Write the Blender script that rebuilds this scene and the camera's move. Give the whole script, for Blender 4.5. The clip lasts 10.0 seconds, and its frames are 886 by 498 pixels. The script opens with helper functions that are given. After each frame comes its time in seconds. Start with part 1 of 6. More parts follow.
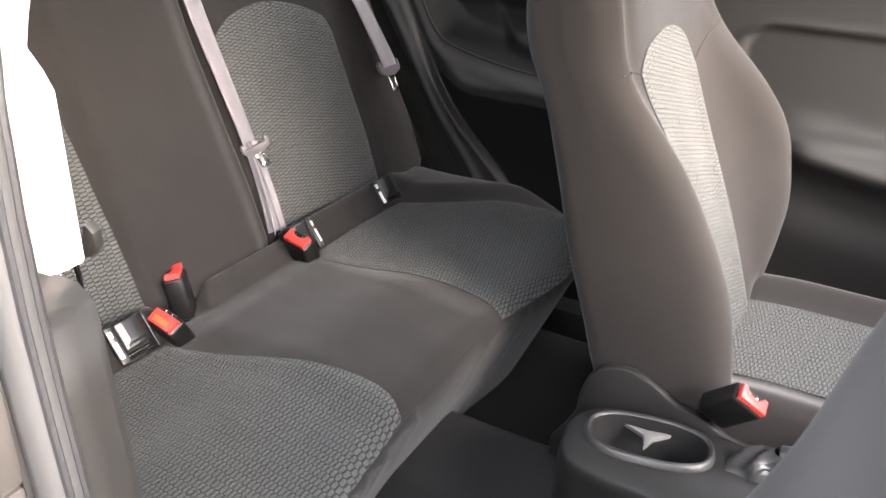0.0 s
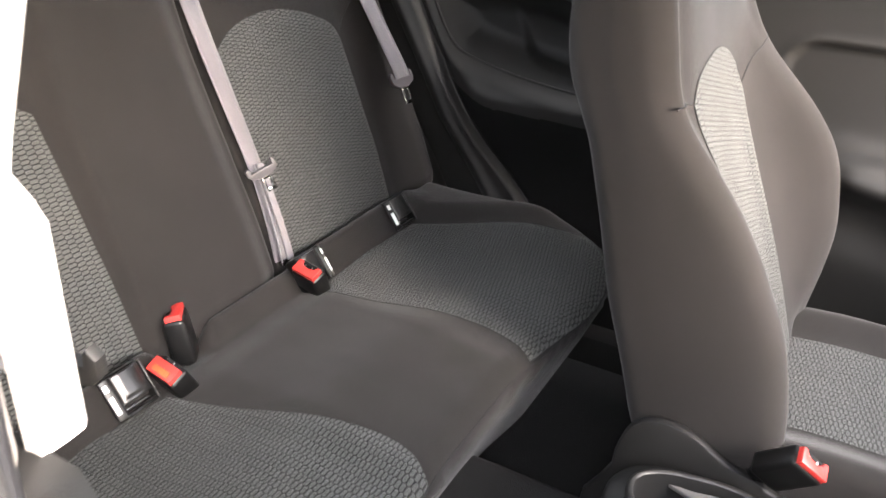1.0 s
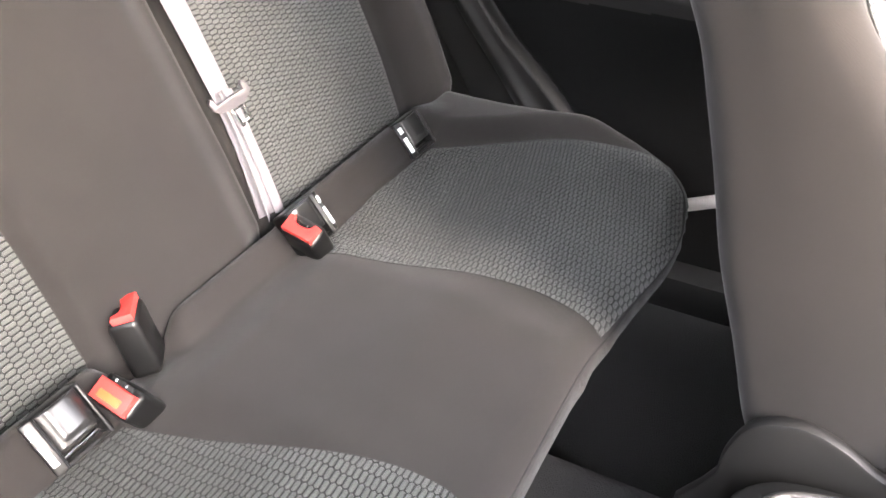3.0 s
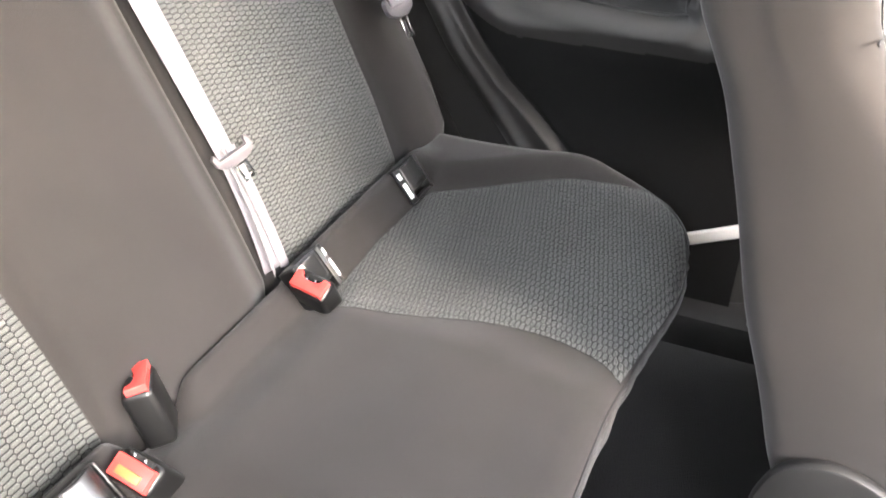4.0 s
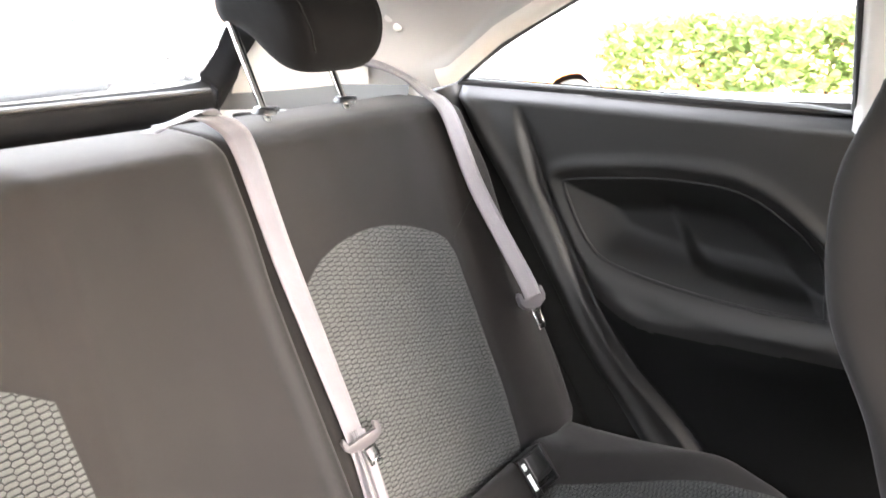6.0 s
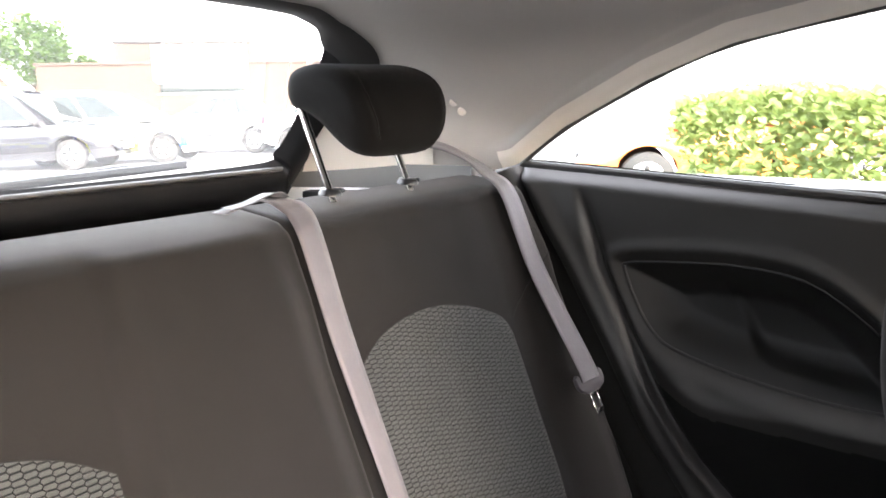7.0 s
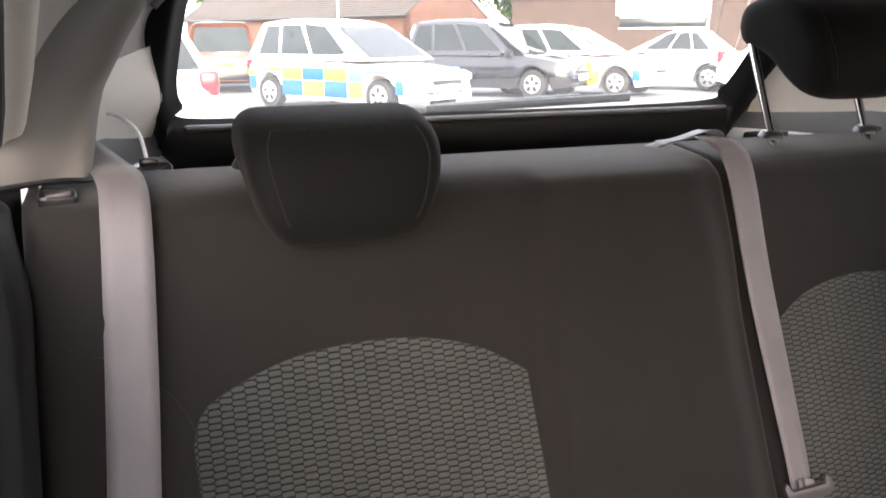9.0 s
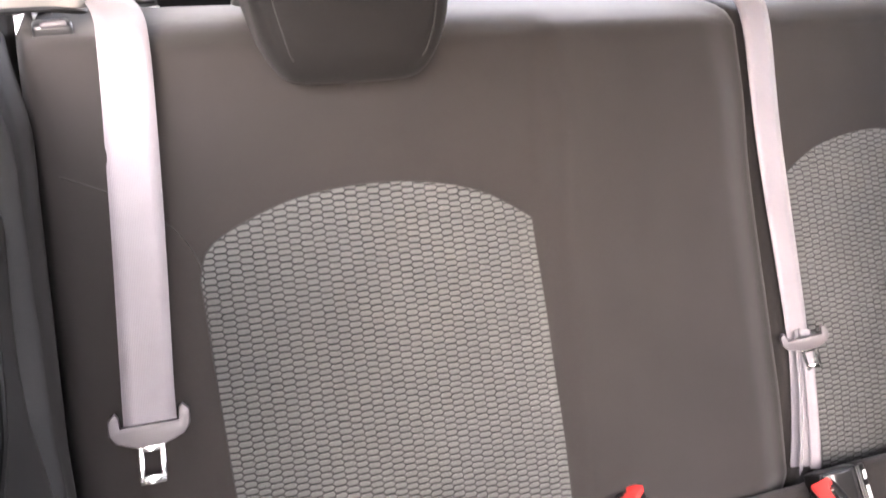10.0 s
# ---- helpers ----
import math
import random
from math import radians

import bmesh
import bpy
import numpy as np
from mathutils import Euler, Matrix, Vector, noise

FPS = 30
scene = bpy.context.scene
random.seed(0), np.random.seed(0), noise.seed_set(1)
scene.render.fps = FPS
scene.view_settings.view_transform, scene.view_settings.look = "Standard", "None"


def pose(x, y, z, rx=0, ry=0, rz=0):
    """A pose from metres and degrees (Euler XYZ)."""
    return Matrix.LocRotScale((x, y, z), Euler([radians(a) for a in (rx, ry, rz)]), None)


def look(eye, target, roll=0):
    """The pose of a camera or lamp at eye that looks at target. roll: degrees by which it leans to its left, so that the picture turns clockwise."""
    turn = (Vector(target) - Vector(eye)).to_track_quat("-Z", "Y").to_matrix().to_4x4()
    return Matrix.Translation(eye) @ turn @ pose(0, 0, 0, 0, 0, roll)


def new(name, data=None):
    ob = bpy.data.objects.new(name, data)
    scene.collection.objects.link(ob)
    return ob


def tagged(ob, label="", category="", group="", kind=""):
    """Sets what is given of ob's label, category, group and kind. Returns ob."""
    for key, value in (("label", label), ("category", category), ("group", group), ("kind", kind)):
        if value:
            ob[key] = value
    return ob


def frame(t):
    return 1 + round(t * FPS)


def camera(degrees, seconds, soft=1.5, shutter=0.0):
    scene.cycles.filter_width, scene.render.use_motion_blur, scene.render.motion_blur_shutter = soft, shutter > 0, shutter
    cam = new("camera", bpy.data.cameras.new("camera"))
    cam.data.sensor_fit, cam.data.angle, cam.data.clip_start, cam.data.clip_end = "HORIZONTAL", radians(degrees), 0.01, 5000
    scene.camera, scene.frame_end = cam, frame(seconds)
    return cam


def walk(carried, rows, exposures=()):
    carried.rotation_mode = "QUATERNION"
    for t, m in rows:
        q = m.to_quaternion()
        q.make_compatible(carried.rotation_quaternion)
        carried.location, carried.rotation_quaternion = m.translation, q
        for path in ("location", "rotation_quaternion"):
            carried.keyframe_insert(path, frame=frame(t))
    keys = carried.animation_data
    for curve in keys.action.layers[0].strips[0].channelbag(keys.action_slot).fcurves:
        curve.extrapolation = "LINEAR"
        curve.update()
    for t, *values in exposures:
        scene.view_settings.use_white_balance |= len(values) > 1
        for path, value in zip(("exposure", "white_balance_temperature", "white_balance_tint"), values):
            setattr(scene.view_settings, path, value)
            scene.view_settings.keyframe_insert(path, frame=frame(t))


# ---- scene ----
cam = camera(57.0, 10.0, 1.6, 0.3)
PATH = [
    (0, (-0.938, 0.069, 1.318), (0.641, 0.921, 0.434), 2.2),
    (0.5, (-0.9, 0.151, 1.328), (0.675, 0.98, 0.418), 2.2),
    (1, (-0.848, 0.184, 1.341), (0.73, 1.003, 0.425), 2.9),
    (1.5, (-0.713, 0.219, 1.323), (0.822, 1.082, 0.375), 3.3),
    (2, (-0.622, 0.258, 1.296), (0.838, 1.145, 0.257), 3.9),
    (2.5, (-0.573, 0.323, 1.267), (0.839, 1.143, 0.113), 2.4),
    (2.7, (-0.566, 0.345, 1.257), (0.847, 1.144, 0.088), 1.0),
    (3.8, (-0.578, 0.429, 1.256), (0.923, 1.118, 0.129), -1.3),
    (4, (-0.569, 0.438, 1.276), (0.939, 1.136, 0.164), -0.8),
    (4.5, (-0.565, 0.447, 1.293), (0.996, 1.217, 0.309), -0.1),
    (5, (-0.56, 0.452, 1.314), (1.025, 1.307, 0.444), 0.6),
    (5.5, (-0.564, 0.444, 1.328), (1.026, 1.426, 0.616), 0.3),
    (5.7, (-0.565, 0.439, 1.319), (1.031, 1.467, 0.689), -0.4),
    (6.8, (-0.564, 0.412, 1.342), (0.955, 1.648, 0.939), -2.7),
    (7, (-0.563, 0.408, 1.345), (0.954, 1.658, 0.977), -1.4),
    (7.5, (-0.553, 0.405, 1.338), (0.757, 1.876, 0.993), -0.4),
    (8, (-0.574, 0.397, 1.351), (0.404, 2.099, 0.97), 0.2),
    (8.5, (-0.564, 0.384, 1.345), (0.175, 2.198, 0.942), -0.7),
    (9, (-0.566, 0.38, 1.342), (0.098, 2.199, 0.842), -0.3),
    (9.5, (-0.574, 0.383, 1.323), (0.08, 2.165, 0.693), 0.3),
    (10, (-0.575, 0.373, 1.29), (0.062, 2.114, 0.539), 0.3),
]
EXPOSURES = [(0, 4.62, 6500, 16), (1.5, 4.46, 6500, 15), (2.5, 5.18, 6500, 17), (4.0, 5.85, 6500, 14), (4.5, 5.88, 6500, 14), (5.0, 5.88, 6500, 14), (5.5, 5.63, 6480, 14), (7.0, 4.2, 6500, 15), (8.0, 3.55, 6480, 15.5), (8.5, 3.2, 6480, 17), (9.0, 3.1, 6560, 17.5), (9.5, 4.15, 6480, 19), (10, 4.95, 6470, 24)]
walk(cam, [(t, look(eye, target, roll)) for t, eye, target, roll in PATH], EXPOSURES)

# ---- light and sky ----
world = bpy.data.worlds.new("sky")
scene.world = world
world.use_nodes = True
wn = world.node_tree.nodes
sky = wn.new("ShaderNodeTexSky")
sky.sky_type, sky.sun_disc = 'NISHITA', False
SUN_EL, SUN_AZ = radians(19), radians(200)
sky.sun_elevation, sky.sun_rotation = SUN_EL, SUN_AZ
sky.dust_density, sky.air_density, sky.ozone_density = 4.0, 1.0, 1.0
wn["Background"].inputs["Strength"].default_value = 0.30
# thin bright cloud over the whole sky
cloud = wn.new("ShaderNodeMix")
cloud.data_type = 'RGBA'
cloud.inputs[0].default_value = 0.8
cloud.inputs[7].default_value = (2.4, 2.42, 2.44, 1)
world.node_tree.links.new(sky.outputs["Color"], cloud.inputs[6])
world.node_tree.links.new(cloud.outputs[2], wn["Background"].inputs["Color"])
sun = new("sun", bpy.data.lights.new("sun", 'SUN'))
sun.data.energy, sun.data.angle, sun.data.color = 1.5, radians(50), (1.0, 0.975, 0.94)
sun.matrix_world = look((0, 0, 0), (-math.sin(SUN_AZ), -math.cos(SUN_AZ), -math.tan(SUN_EL)))

# ---- materials ----
def base_mat(name, rough, metallic=0.0):
    m = bpy.data.materials.new(name)
    m.use_nodes = True
    n, l = m.node_tree.nodes, m.node_tree.links
    b = n["Principled BSDF"]
    b.inputs["Roughness"].default_value, b.inputs["Metallic"].default_value = rough, metallic
    return m, n, l, b


def math_node(n, l, op, a, b=None, c=None):
    k = n.new("ShaderNodeMath")
    k.operation = op
    for i, v in enumerate((a, b, c)):
        if v is None:
            continue
        if isinstance(v, (int, float)):
            k.inputs[i].default_value = v
        else:
            l.new(v, k.inputs[i])
    return k.outputs[0]


def vec_node(n, l, op, a, b=None):
    k = n.new("ShaderNodeVectorMath")
    k.operation = op
    for i, v in enumerate((a, b)):
        if v is None:
            continue
        if isinstance(v, tuple):
            k.inputs[i].default_value = v
        else:
            l.new(v, k.inputs[i])
    return k.outputs["Value"] if op in ('DOT_PRODUCT', 'LENGTH') else k.outputs["Vector"]


def noise_node(n, l, coord, scale, detail=4.0, rough=0.6):
    k = n.new("ShaderNodeTexNoise")
    k.inputs["Scale"].default_value, k.inputs["Detail"].default_value, k.inputs["Roughness"].default_value = scale, detail, rough
    l.new(coord, k.inputs["Vector"])
    return k.outputs["Fac"]


def mix_node(n, l, fac, a, b):
    k = n.new("ShaderNodeMix")
    k.data_type = 'RGBA'
    if isinstance(fac, (int, float)):
        k.inputs[0].default_value = fac
    else:
        l.new(fac, k.inputs[0])
    for i, v in ((6, a), (7, b)):
        if isinstance(v, tuple):
            k.inputs[i].default_value = (*v[:3], 1)
        else:
            l.new(v, k.inputs[i])
    return k.outputs[2]


def bump_node(n, l, b, height, strength, distance):
    k = n.new("ShaderNodeBump")
    k.inputs["Strength"].default_value, k.inputs["Distance"].default_value = strength, distance
    l.new(height, k.inputs["Height"])
    l.new(k.outputs[0], b.inputs["Normal"])


def ramp(n, l, fac, lo, hi):
    k = n.new("ShaderNodeMapRange")
    k.inputs[1].default_value, k.inputs[2].default_value = lo, hi
    l.new(fac, k.inputs[0])
    return k.outputs[0]


def surface(name, color, rough, metallic=0.0, vary=0.12, big=3.0, fine=300.0, relief=0.15, depth=0.0006, sheen=0.0, coat=0.0, spec=0.5):
    """A plain surface with stains at a large scale, grain at a small one and fine relief."""
    m, n, l, b = base_mat(name, rough, metallic)
    co = n.new("ShaderNodeTexCoord").outputs["Object"]
    f1, f2 = noise_node(n, l, co, big), noise_node(n, l, co, fine, 3.0)
    dark, light = tuple(c * (1 - vary) for c in color), tuple(min(1, c * (1 + vary)) for c in color)
    c1 = mix_node(n, l, ramp(n, l, f1, 0.3, 0.7), dark, light)
    c2 = mix_node(n, l, math_node(n, l, 'MULTIPLY', ramp(n, l, f2, 0.35, 0.65), 0.35), c1, dark)
    l.new(c2, b.inputs["Base Color"])
    r = n.new("ShaderNodeMapRange")
    r.inputs[3].default_value, r.inputs[4].default_value = max(0, rough - 0.07), min(1, rough + 0.07)
    l.new(f1, r.inputs[0])
    l.new(r.outputs[0], b.inputs["Roughness"])
    if relief:
        bump_node(n, l, b, f2, relief, depth)
    b.inputs["Sheen Weight"].default_value, b.inputs["Coat Weight"].default_value = sheen, coat
    b.inputs["Specular IOR Level"].default_value = spec
    return m


def cloth_plain(name, color, sheen=0.08, spec=0.25):
    """Flat woven upholstery with a fine diagonal twill."""
    m, n, l, b = base_mat(name, 0.86)
    tc = n.new("ShaderNodeTexCoord")
    co, uv = tc.outputs["Object"], tc.outputs["UV"]
    f1, f2, f3 = noise_node(n, l, co, 5.0), noise_node(n, l, co, 700.0, 2.0), noise_node(n, l, co, 60.0, 3.0)
    w = n.new("ShaderNodeTexWave")
    w.bands_direction = 'DIAGONAL'
    w.inputs["Scale"].default_value, w.inputs["Distortion"].default_value = 420.0, 1.5
    l.new(uv, w.inputs["Vector"])
    hi = tuple(c * 1.18 for c in color)
    lo = tuple(c * 0.84 for c in color)
    c1 = mix_node(n, l, ramp(n, l, f1, 0.3, 0.7), lo, hi)
    c2 = mix_node(n, l, math_node(n, l, 'MULTIPLY', f3, 0.25), c1, lo)
    c3 = mix_node(n, l, math_node(n, l, 'MULTIPLY', f2, 0.3), c2, lo)
    l.new(c3, b.inputs["Base Color"])
    h = math_node(n, l, 'ADD', math_node(n, l, 'MULTIPLY', w.outputs["Fac"], 0.6), f2)
    bump_node(n, l, b, h, 0.35, 0.0005)
    b.inputs["Sheen Weight"].default_value, b.inputs["Sheen Roughness"].default_value = sheen, 0.45
    b.inputs["Specular IOR Level"].default_value = spec
    return m


def cloth_cells(name, cell, groove, cw=0.0128, ch=0.0068):
    """Upholstery with a raised honeycomb weave: flattened hexagons between dark threads. UV is in metres."""
    m, n, l, b = base_mat(name, 0.56)
    tc = n.new("ShaderNodeTexCoord")
    co, uv = tc.outputs["Object"], tc.outputs["UV"]
    wob = n.new("ShaderNodeTexNoise")
    wob.inputs["Scale"].default_value = 60.0
    l.new(uv, wob.inputs["Vector"])
    shift = vec_node(n, l, 'MULTIPLY', vec_node(n, l, 'SUBTRACT', wob.outputs["Color"], (0.5, 0.5, 0.5)), (0.004, 0.0026, 0.0))
    p = vec_node(n, l, 'MULTIPLY', vec_node(n, l, 'ADD', uv, shift), (0.5 / cw, 1.0 / ch, 0.0))

    def cell_line(off):
        f = vec_node(n, l, 'FRACTION', vec_node(n, l, 'ADD', p, off))
        a = vec_node(n, l, 'ABSOLUTE', vec_node(n, l, 'MULTIPLY', vec_node(n, l, 'SUBTRACT', f, (0.5, 0.5, 0.0)), (2.0, 1.0, 0.0)))
        d1 = vec_node(n, l, 'DOT_PRODUCT', a, (0.0, 1.0, 0.0))
        d2 = vec_node(n, l, 'DOT_PRODUCT', a, (0.8333, 0.3333, 0.0))
        out = ramp(n, l, math_node(n, l, 'MAXIMUM', d1, d2), 0.5, 0.505)
        return math_node(n, l, 'MAXIMUM', out, math_node(n, l, 'MAXIMUM', math_node(n, l, 'MULTIPLY', ramp(n, l, d1, 0.29, 0.36), 0.8), math_node(n, l, 'MULTIPLY', ramp(n, l, d2, 0.41, 0.47), 0.92)))

    line = math_node(n, l, 'MINIMUM', cell_line((100.0, 100.0, 0.0)), cell_line((100.5, 100.5, 0.0)))
    rib = n.new("ShaderNodeTexWave")
    rib.bands_direction = 'X'
    rib.inputs["Scale"].default_value = 260.0
    l.new(uv, rib.inputs["Vector"])
    f1, f2 = noise_node(n, l, co, 6.0), noise_node(n, l, co, 900.0, 2.0)
    cc = mix_node(n, l, ramp(n, l, f1, 0.3, 0.7), tuple(c * 0.85 for c in cell), tuple(c * 1.12 for c in cell))
    cc = mix_node(n, l, math_node(n, l, 'MULTIPLY', math_node(n, l, 'ADD', rib.outputs["Fac"], f2), 0.22), cc, groove)
    l.new(mix_node(n, l, math_node(n, l, 'MULTIPLY', line, 0.95), cc, groove), b.inputs["Base Color"])
    h = math_node(n, l, 'SUBTRACT', math_node(n, l, 'ADD', math_node(n, l, 'MULTIPLY', rib.outputs["Fac"], 0.12), math_node(n, l, 'MULTIPLY', f2, 0.15)), line)
    bump_node(n, l, b, h, 1.0, 0.0026)
    b.inputs["Sheen Weight"].default_value, b.inputs["Sheen Roughness"].default_value = 0.10, 0.4
    # the threads between the cells lie deep; their shade is put in by removing gloss
    l.new(math_node(n, l, 'MULTIPLY', math_node(n, l, 'SUBTRACT', 1.0, line), 0.45), b.inputs["Specular IOR Level"])
    return m


def webbing(name, color):
    """Ribbed seat-belt webbing; UV runs along the belt in metres."""
    m, n, l, b = base_mat(name, 0.6)
    tc = n.new("ShaderNodeTexCoord")
    uv, co = tc.outputs["UV"], tc.outputs["Object"]
    w = n.new("ShaderNodeTexWave")
    w.bands_direction = 'X'
    w.inputs["Scale"].default_value = 210.0
    l.new(uv, w.inputs["Vector"])
    f1, f2 = noise_node(n, l, co, 14.0), noise_node(n, l, co, 1200.0, 2.0)
    c = mix_node(n, l, ramp(n, l, f1, 0.3, 0.7), tuple(k * 0.88 for k in color), tuple(k * 1.06 for k in color))
    c = mix_node(n, l, math_node(n, l, 'MULTIPLY', math_node(n, l, 'ADD', w.outputs["Fac"], f2), 0.16), c, tuple(k * 0.5 for k in color))
    l.new(c, b.inputs["Base Color"])
    bump_node(n, l, b, math_node(n, l, 'ADD', w.outputs["Fac"], f2), 0.3, 0.0004)
    b.inputs["Sheen Weight"].default_value = 0.2
    return m


def glass(name, tint, gloss=0.22, dust_haze=0.0):
    """A clear pane: see-through, with a mirror's gloss at glancing angles."""
    m = bpy.data.materials.new(name)
    m.use_nodes = True
    n, l = m.node_tree.nodes, m.node_tree.links
    n.remove(n["Principled BSDF"])
    tr, gl, mx, fr = n.new("ShaderNodeBsdfTransparent"), n.new("ShaderNodeBsdfGlossy"), n.new("ShaderNodeMixShader"), n.new("ShaderNodeFresnel")
    tr.inputs[0].default_value = (*tint, 1)
    gl.inputs["Roughness"].default_value = 0.02
    fr.inputs[0].default_value = 1.45
    l.new(math_node(n, l, 'MULTIPLY', fr.outputs[0], gloss), mx.inputs[0])
    l.new(tr.outputs[0], mx.inputs[1])
    l.new(gl.outputs[0], mx.inputs[2])
    out = mx.outputs[0]
    if dust_haze:
        # a thin film of dust that scatters the daylight and adds hazy glare to the view
        tl, m2 = n.new("ShaderNodeBsdfTranslucent"), n.new("ShaderNodeMixShader")
        tl.inputs[0].default_value = (0.9, 0.9, 0.88, 1)
        co = n.new("ShaderNodeTexCoord").outputs["Object"]
        f = math_node(n, l, 'ADD', noise_node(n, l, co, 5.0), math_node(n, l, 'MULTIPLY', noise_node(n, l, co, 160.0, 2.0), 0.5))
        l.new(math_node(n, l, 'MULTIPLY', f, dust_haze), m2.inputs[0])
        l.new(out, m2.inputs[1])
        l.new(tl.outputs[0], m2.inputs[2])
        out = m2.outputs[0]
    l.new(out, n["Material Output"].inputs[0])
    return m


M_CLOTH = cloth_plain("upholstery_cloth", (0.0125, 0.0110, 0.0103), 0.11, 0.16)
M_CELLS = cloth_cells("honeycomb_cloth", (0.046, 0.048, 0.045), (0.0054, 0.0058, 0.0056))
M_HEAD = cloth_plain("headrest_cloth", (0.0065, 0.0060, 0.0058), 0.03, 0.1)
M_WEB = webbing("belt_webbing", (0.120, 0.109, 0.118))
M_PLASTIC = surface("dark_trim_plastic", (0.0085, 0.0082, 0.0078), 0.55, vary=0.15, fine=700, relief=0.35, depth=0.0005, spec=0.28)
M_PANEL = surface("grey_brown_panel_plastic", (0.011, 0.0105, 0.0099), 0.55, vary=0.12, fine=700, relief=0.35, depth=0.0005, spec=0.3)
M_RECESS = surface("black_recess_plastic", (0.007, 0.007, 0.0067), 0.55, vary=0.15, fine=700, relief=0.3, depth=0.0005, spec=0.3)
M_LOWER = surface("dark_under_armrest", (0.004, 0.004, 0.004), 0.8, vary=0.2, fine=500, relief=0.4, depth=0.0008, spec=0.15)
M_BLACK = surface("black_plastic", (0.014, 0.014, 0.015), 0.32, vary=0.2, fine=500, relief=0.08)
M_BUCKLE = surface("black_buckle_plastic", (0.005, 0.005, 0.005), 0.35, vary=0.2, fine=500, relief=0.05, spec=0.3)
M_RIM = surface("highlight_rim_plastic", (0.018, 0.017, 0.016), 0.45, vary=0.15, fine=500, relief=0.08)
M_CUP = surface("black_cup_lining", (0.006, 0.006, 0.006), 0.75, vary=0.2, fine=400, relief=0.1, spec=0.25)
M_DIVIDER = surface("grey_divider_plastic", (0.10, 0.097, 0.094), 0.5, vary=0.1, relief=0.05)
M_FLAPS = surface("black_gaiter_leather", (0.016, 0.016, 0.016), 0.46, vary=0.2, fine=600, relief=0.3, depth=0.0006)
M_GUIDE = surface("grey_belt_plastic", (0.058, 0.053, 0.057), 0.5, vary=0.08, fine=500, relief=0.1)
M_RED = surface("red_button_plastic", (0.50, 0.036, 0.030), 0.4, vary=0.08, fine=300, relief=0.05)
M_DISH = surface("orange_dish_plastic", (0.55, 0.10, 0.03), 0.35, vary=0.08, fine=300, relief=0.05)
M_CHROME = surface("polished_steel", (0.75, 0.75, 0.74), 0.16, 1.0, vary=0.05, fine=200, relief=0.03)
M_LINER = surface("headliner_fabric", (0.40, 0.375, 0.35), 0.95, vary=0.05, fine=900, relief=0.3, depth=0.0006, sheen=0.2)
M_RAIL = surface("cream_trim_and_lit_pillar", (0.70, 0.655, 0.60), 0.55, vary=0.05, fine=800, relief=0.25, depth=0.0004)
M_PILLAR = surface("pale_pillar_plastic", (0.55, 0.52, 0.49), 0.5, vary=0.05, fine=800, relief=0.25, depth=0.0004)
M_CARPET = surface("black_carpet", (0.005, 0.005, 0.005), 1.0, vary=0.3, fine=400, relief=1.0, depth=0.003)
M_RUBBER = surface("rubber_seal", (0.02, 0.02, 0.02), 0.6, vary=0.2, fine=300, relief=0.15)
M_BODY = surface("body_paint", (0.032, 0.029, 0.027), 0.4, vary=0.03, fine=900, relief=0.02, coat=0.25)
M_THREAD = surface("dark_seam_thread", (0.007, 0.0065, 0.006), 0.9, vary=0.2, fine=900, relief=0.4)
M_COVER = surface("grey_cover_plastic", (0.21, 0.197, 0.185), 0.8, vary=0.08, fine=800, relief=0.25, depth=0.0004)
M_BOOT = surface("pale_boot_trim_plastic", (0.78, 0.765, 0.75), 0.55, vary=0.08, fine=800, relief=0.25, depth=0.0004)
M_LEDGE = surface("band_and_lit_ledge_plastic", (0.10, 0.098, 0.095), 0.4, vary=0.1, fine=600, relief=0.2)
M_WHITE_INK = surface("white_ink", (0.75, 0.75, 0.75), 0.6, vary=0.05, relief=0)
M_PANE = glass("clear_glass", (0.9, 0.93, 0.91))
M_DUST_HAZE = glass("dusty_hazed_glass", (0.92, 0.94, 0.93), 0.22, 0.045)

# ---- mesh helpers ----
def thing(name, at, label, category, group="", kind=""):
    ob = new(name)
    ob.empty_display_size = 0.05
    ob.location = at
    return tagged(ob, label, category, group, kind)


def mesh_ob(name, verts, faces, material, parent=None, label="", uvs=None, smooth=True, deep=None):
    me = bpy.data.meshes.new(name)
    me.from_pydata([tuple(v) for v in verts], [], faces)
    if uvs is not None:
        layer = me.uv_layers.new(name="UVMap")
        idx = np.empty(len(me.loops), dtype=np.int64)
        me.loops.foreach_get("vertex_index", idx)
        layer.data.foreach_set("uv", np.asarray(uvs, dtype=np.float32)[idx].ravel())
    me.polygons.foreach_set("use_smooth", [smooth] * len(me.polygons))
    me.materials.append(material)
    me.update()
    ob = new(name, me)
    if parent is not None:
        ob.parent = parent
        inv = Matrix.Translation(parent.location).inverted()
        if parent.parent is not None:
            inv = Matrix.Translation(parent.parent.location).inverted() if parent.type == 'MESH' else inv
        ob.matrix_parent_inverse = inv if parent.type == 'EMPTY' else Matrix()
    if label:
        ob["label"] = label
    return ob


def part(name, bm, material, parent, label="", smooth=True):
    """Links a bmesh, drawn in the place's own metres, as one part of a thing or of a part."""
    bmesh.ops.recalc_face_normals(bm, faces=bm.faces)
    verts = [v.co.copy() for v in bm.verts]
    bm.verts.index_update()
    faces = [[v.index for v in f.verts] for f in bm.faces]
    bm.free()
    ob = mesh_ob(name, verts, faces, material, parent, label, smooth=smooth)
    if smooth:
        ob.data.set_sharp_from_angle(angle=radians(40))
    return ob


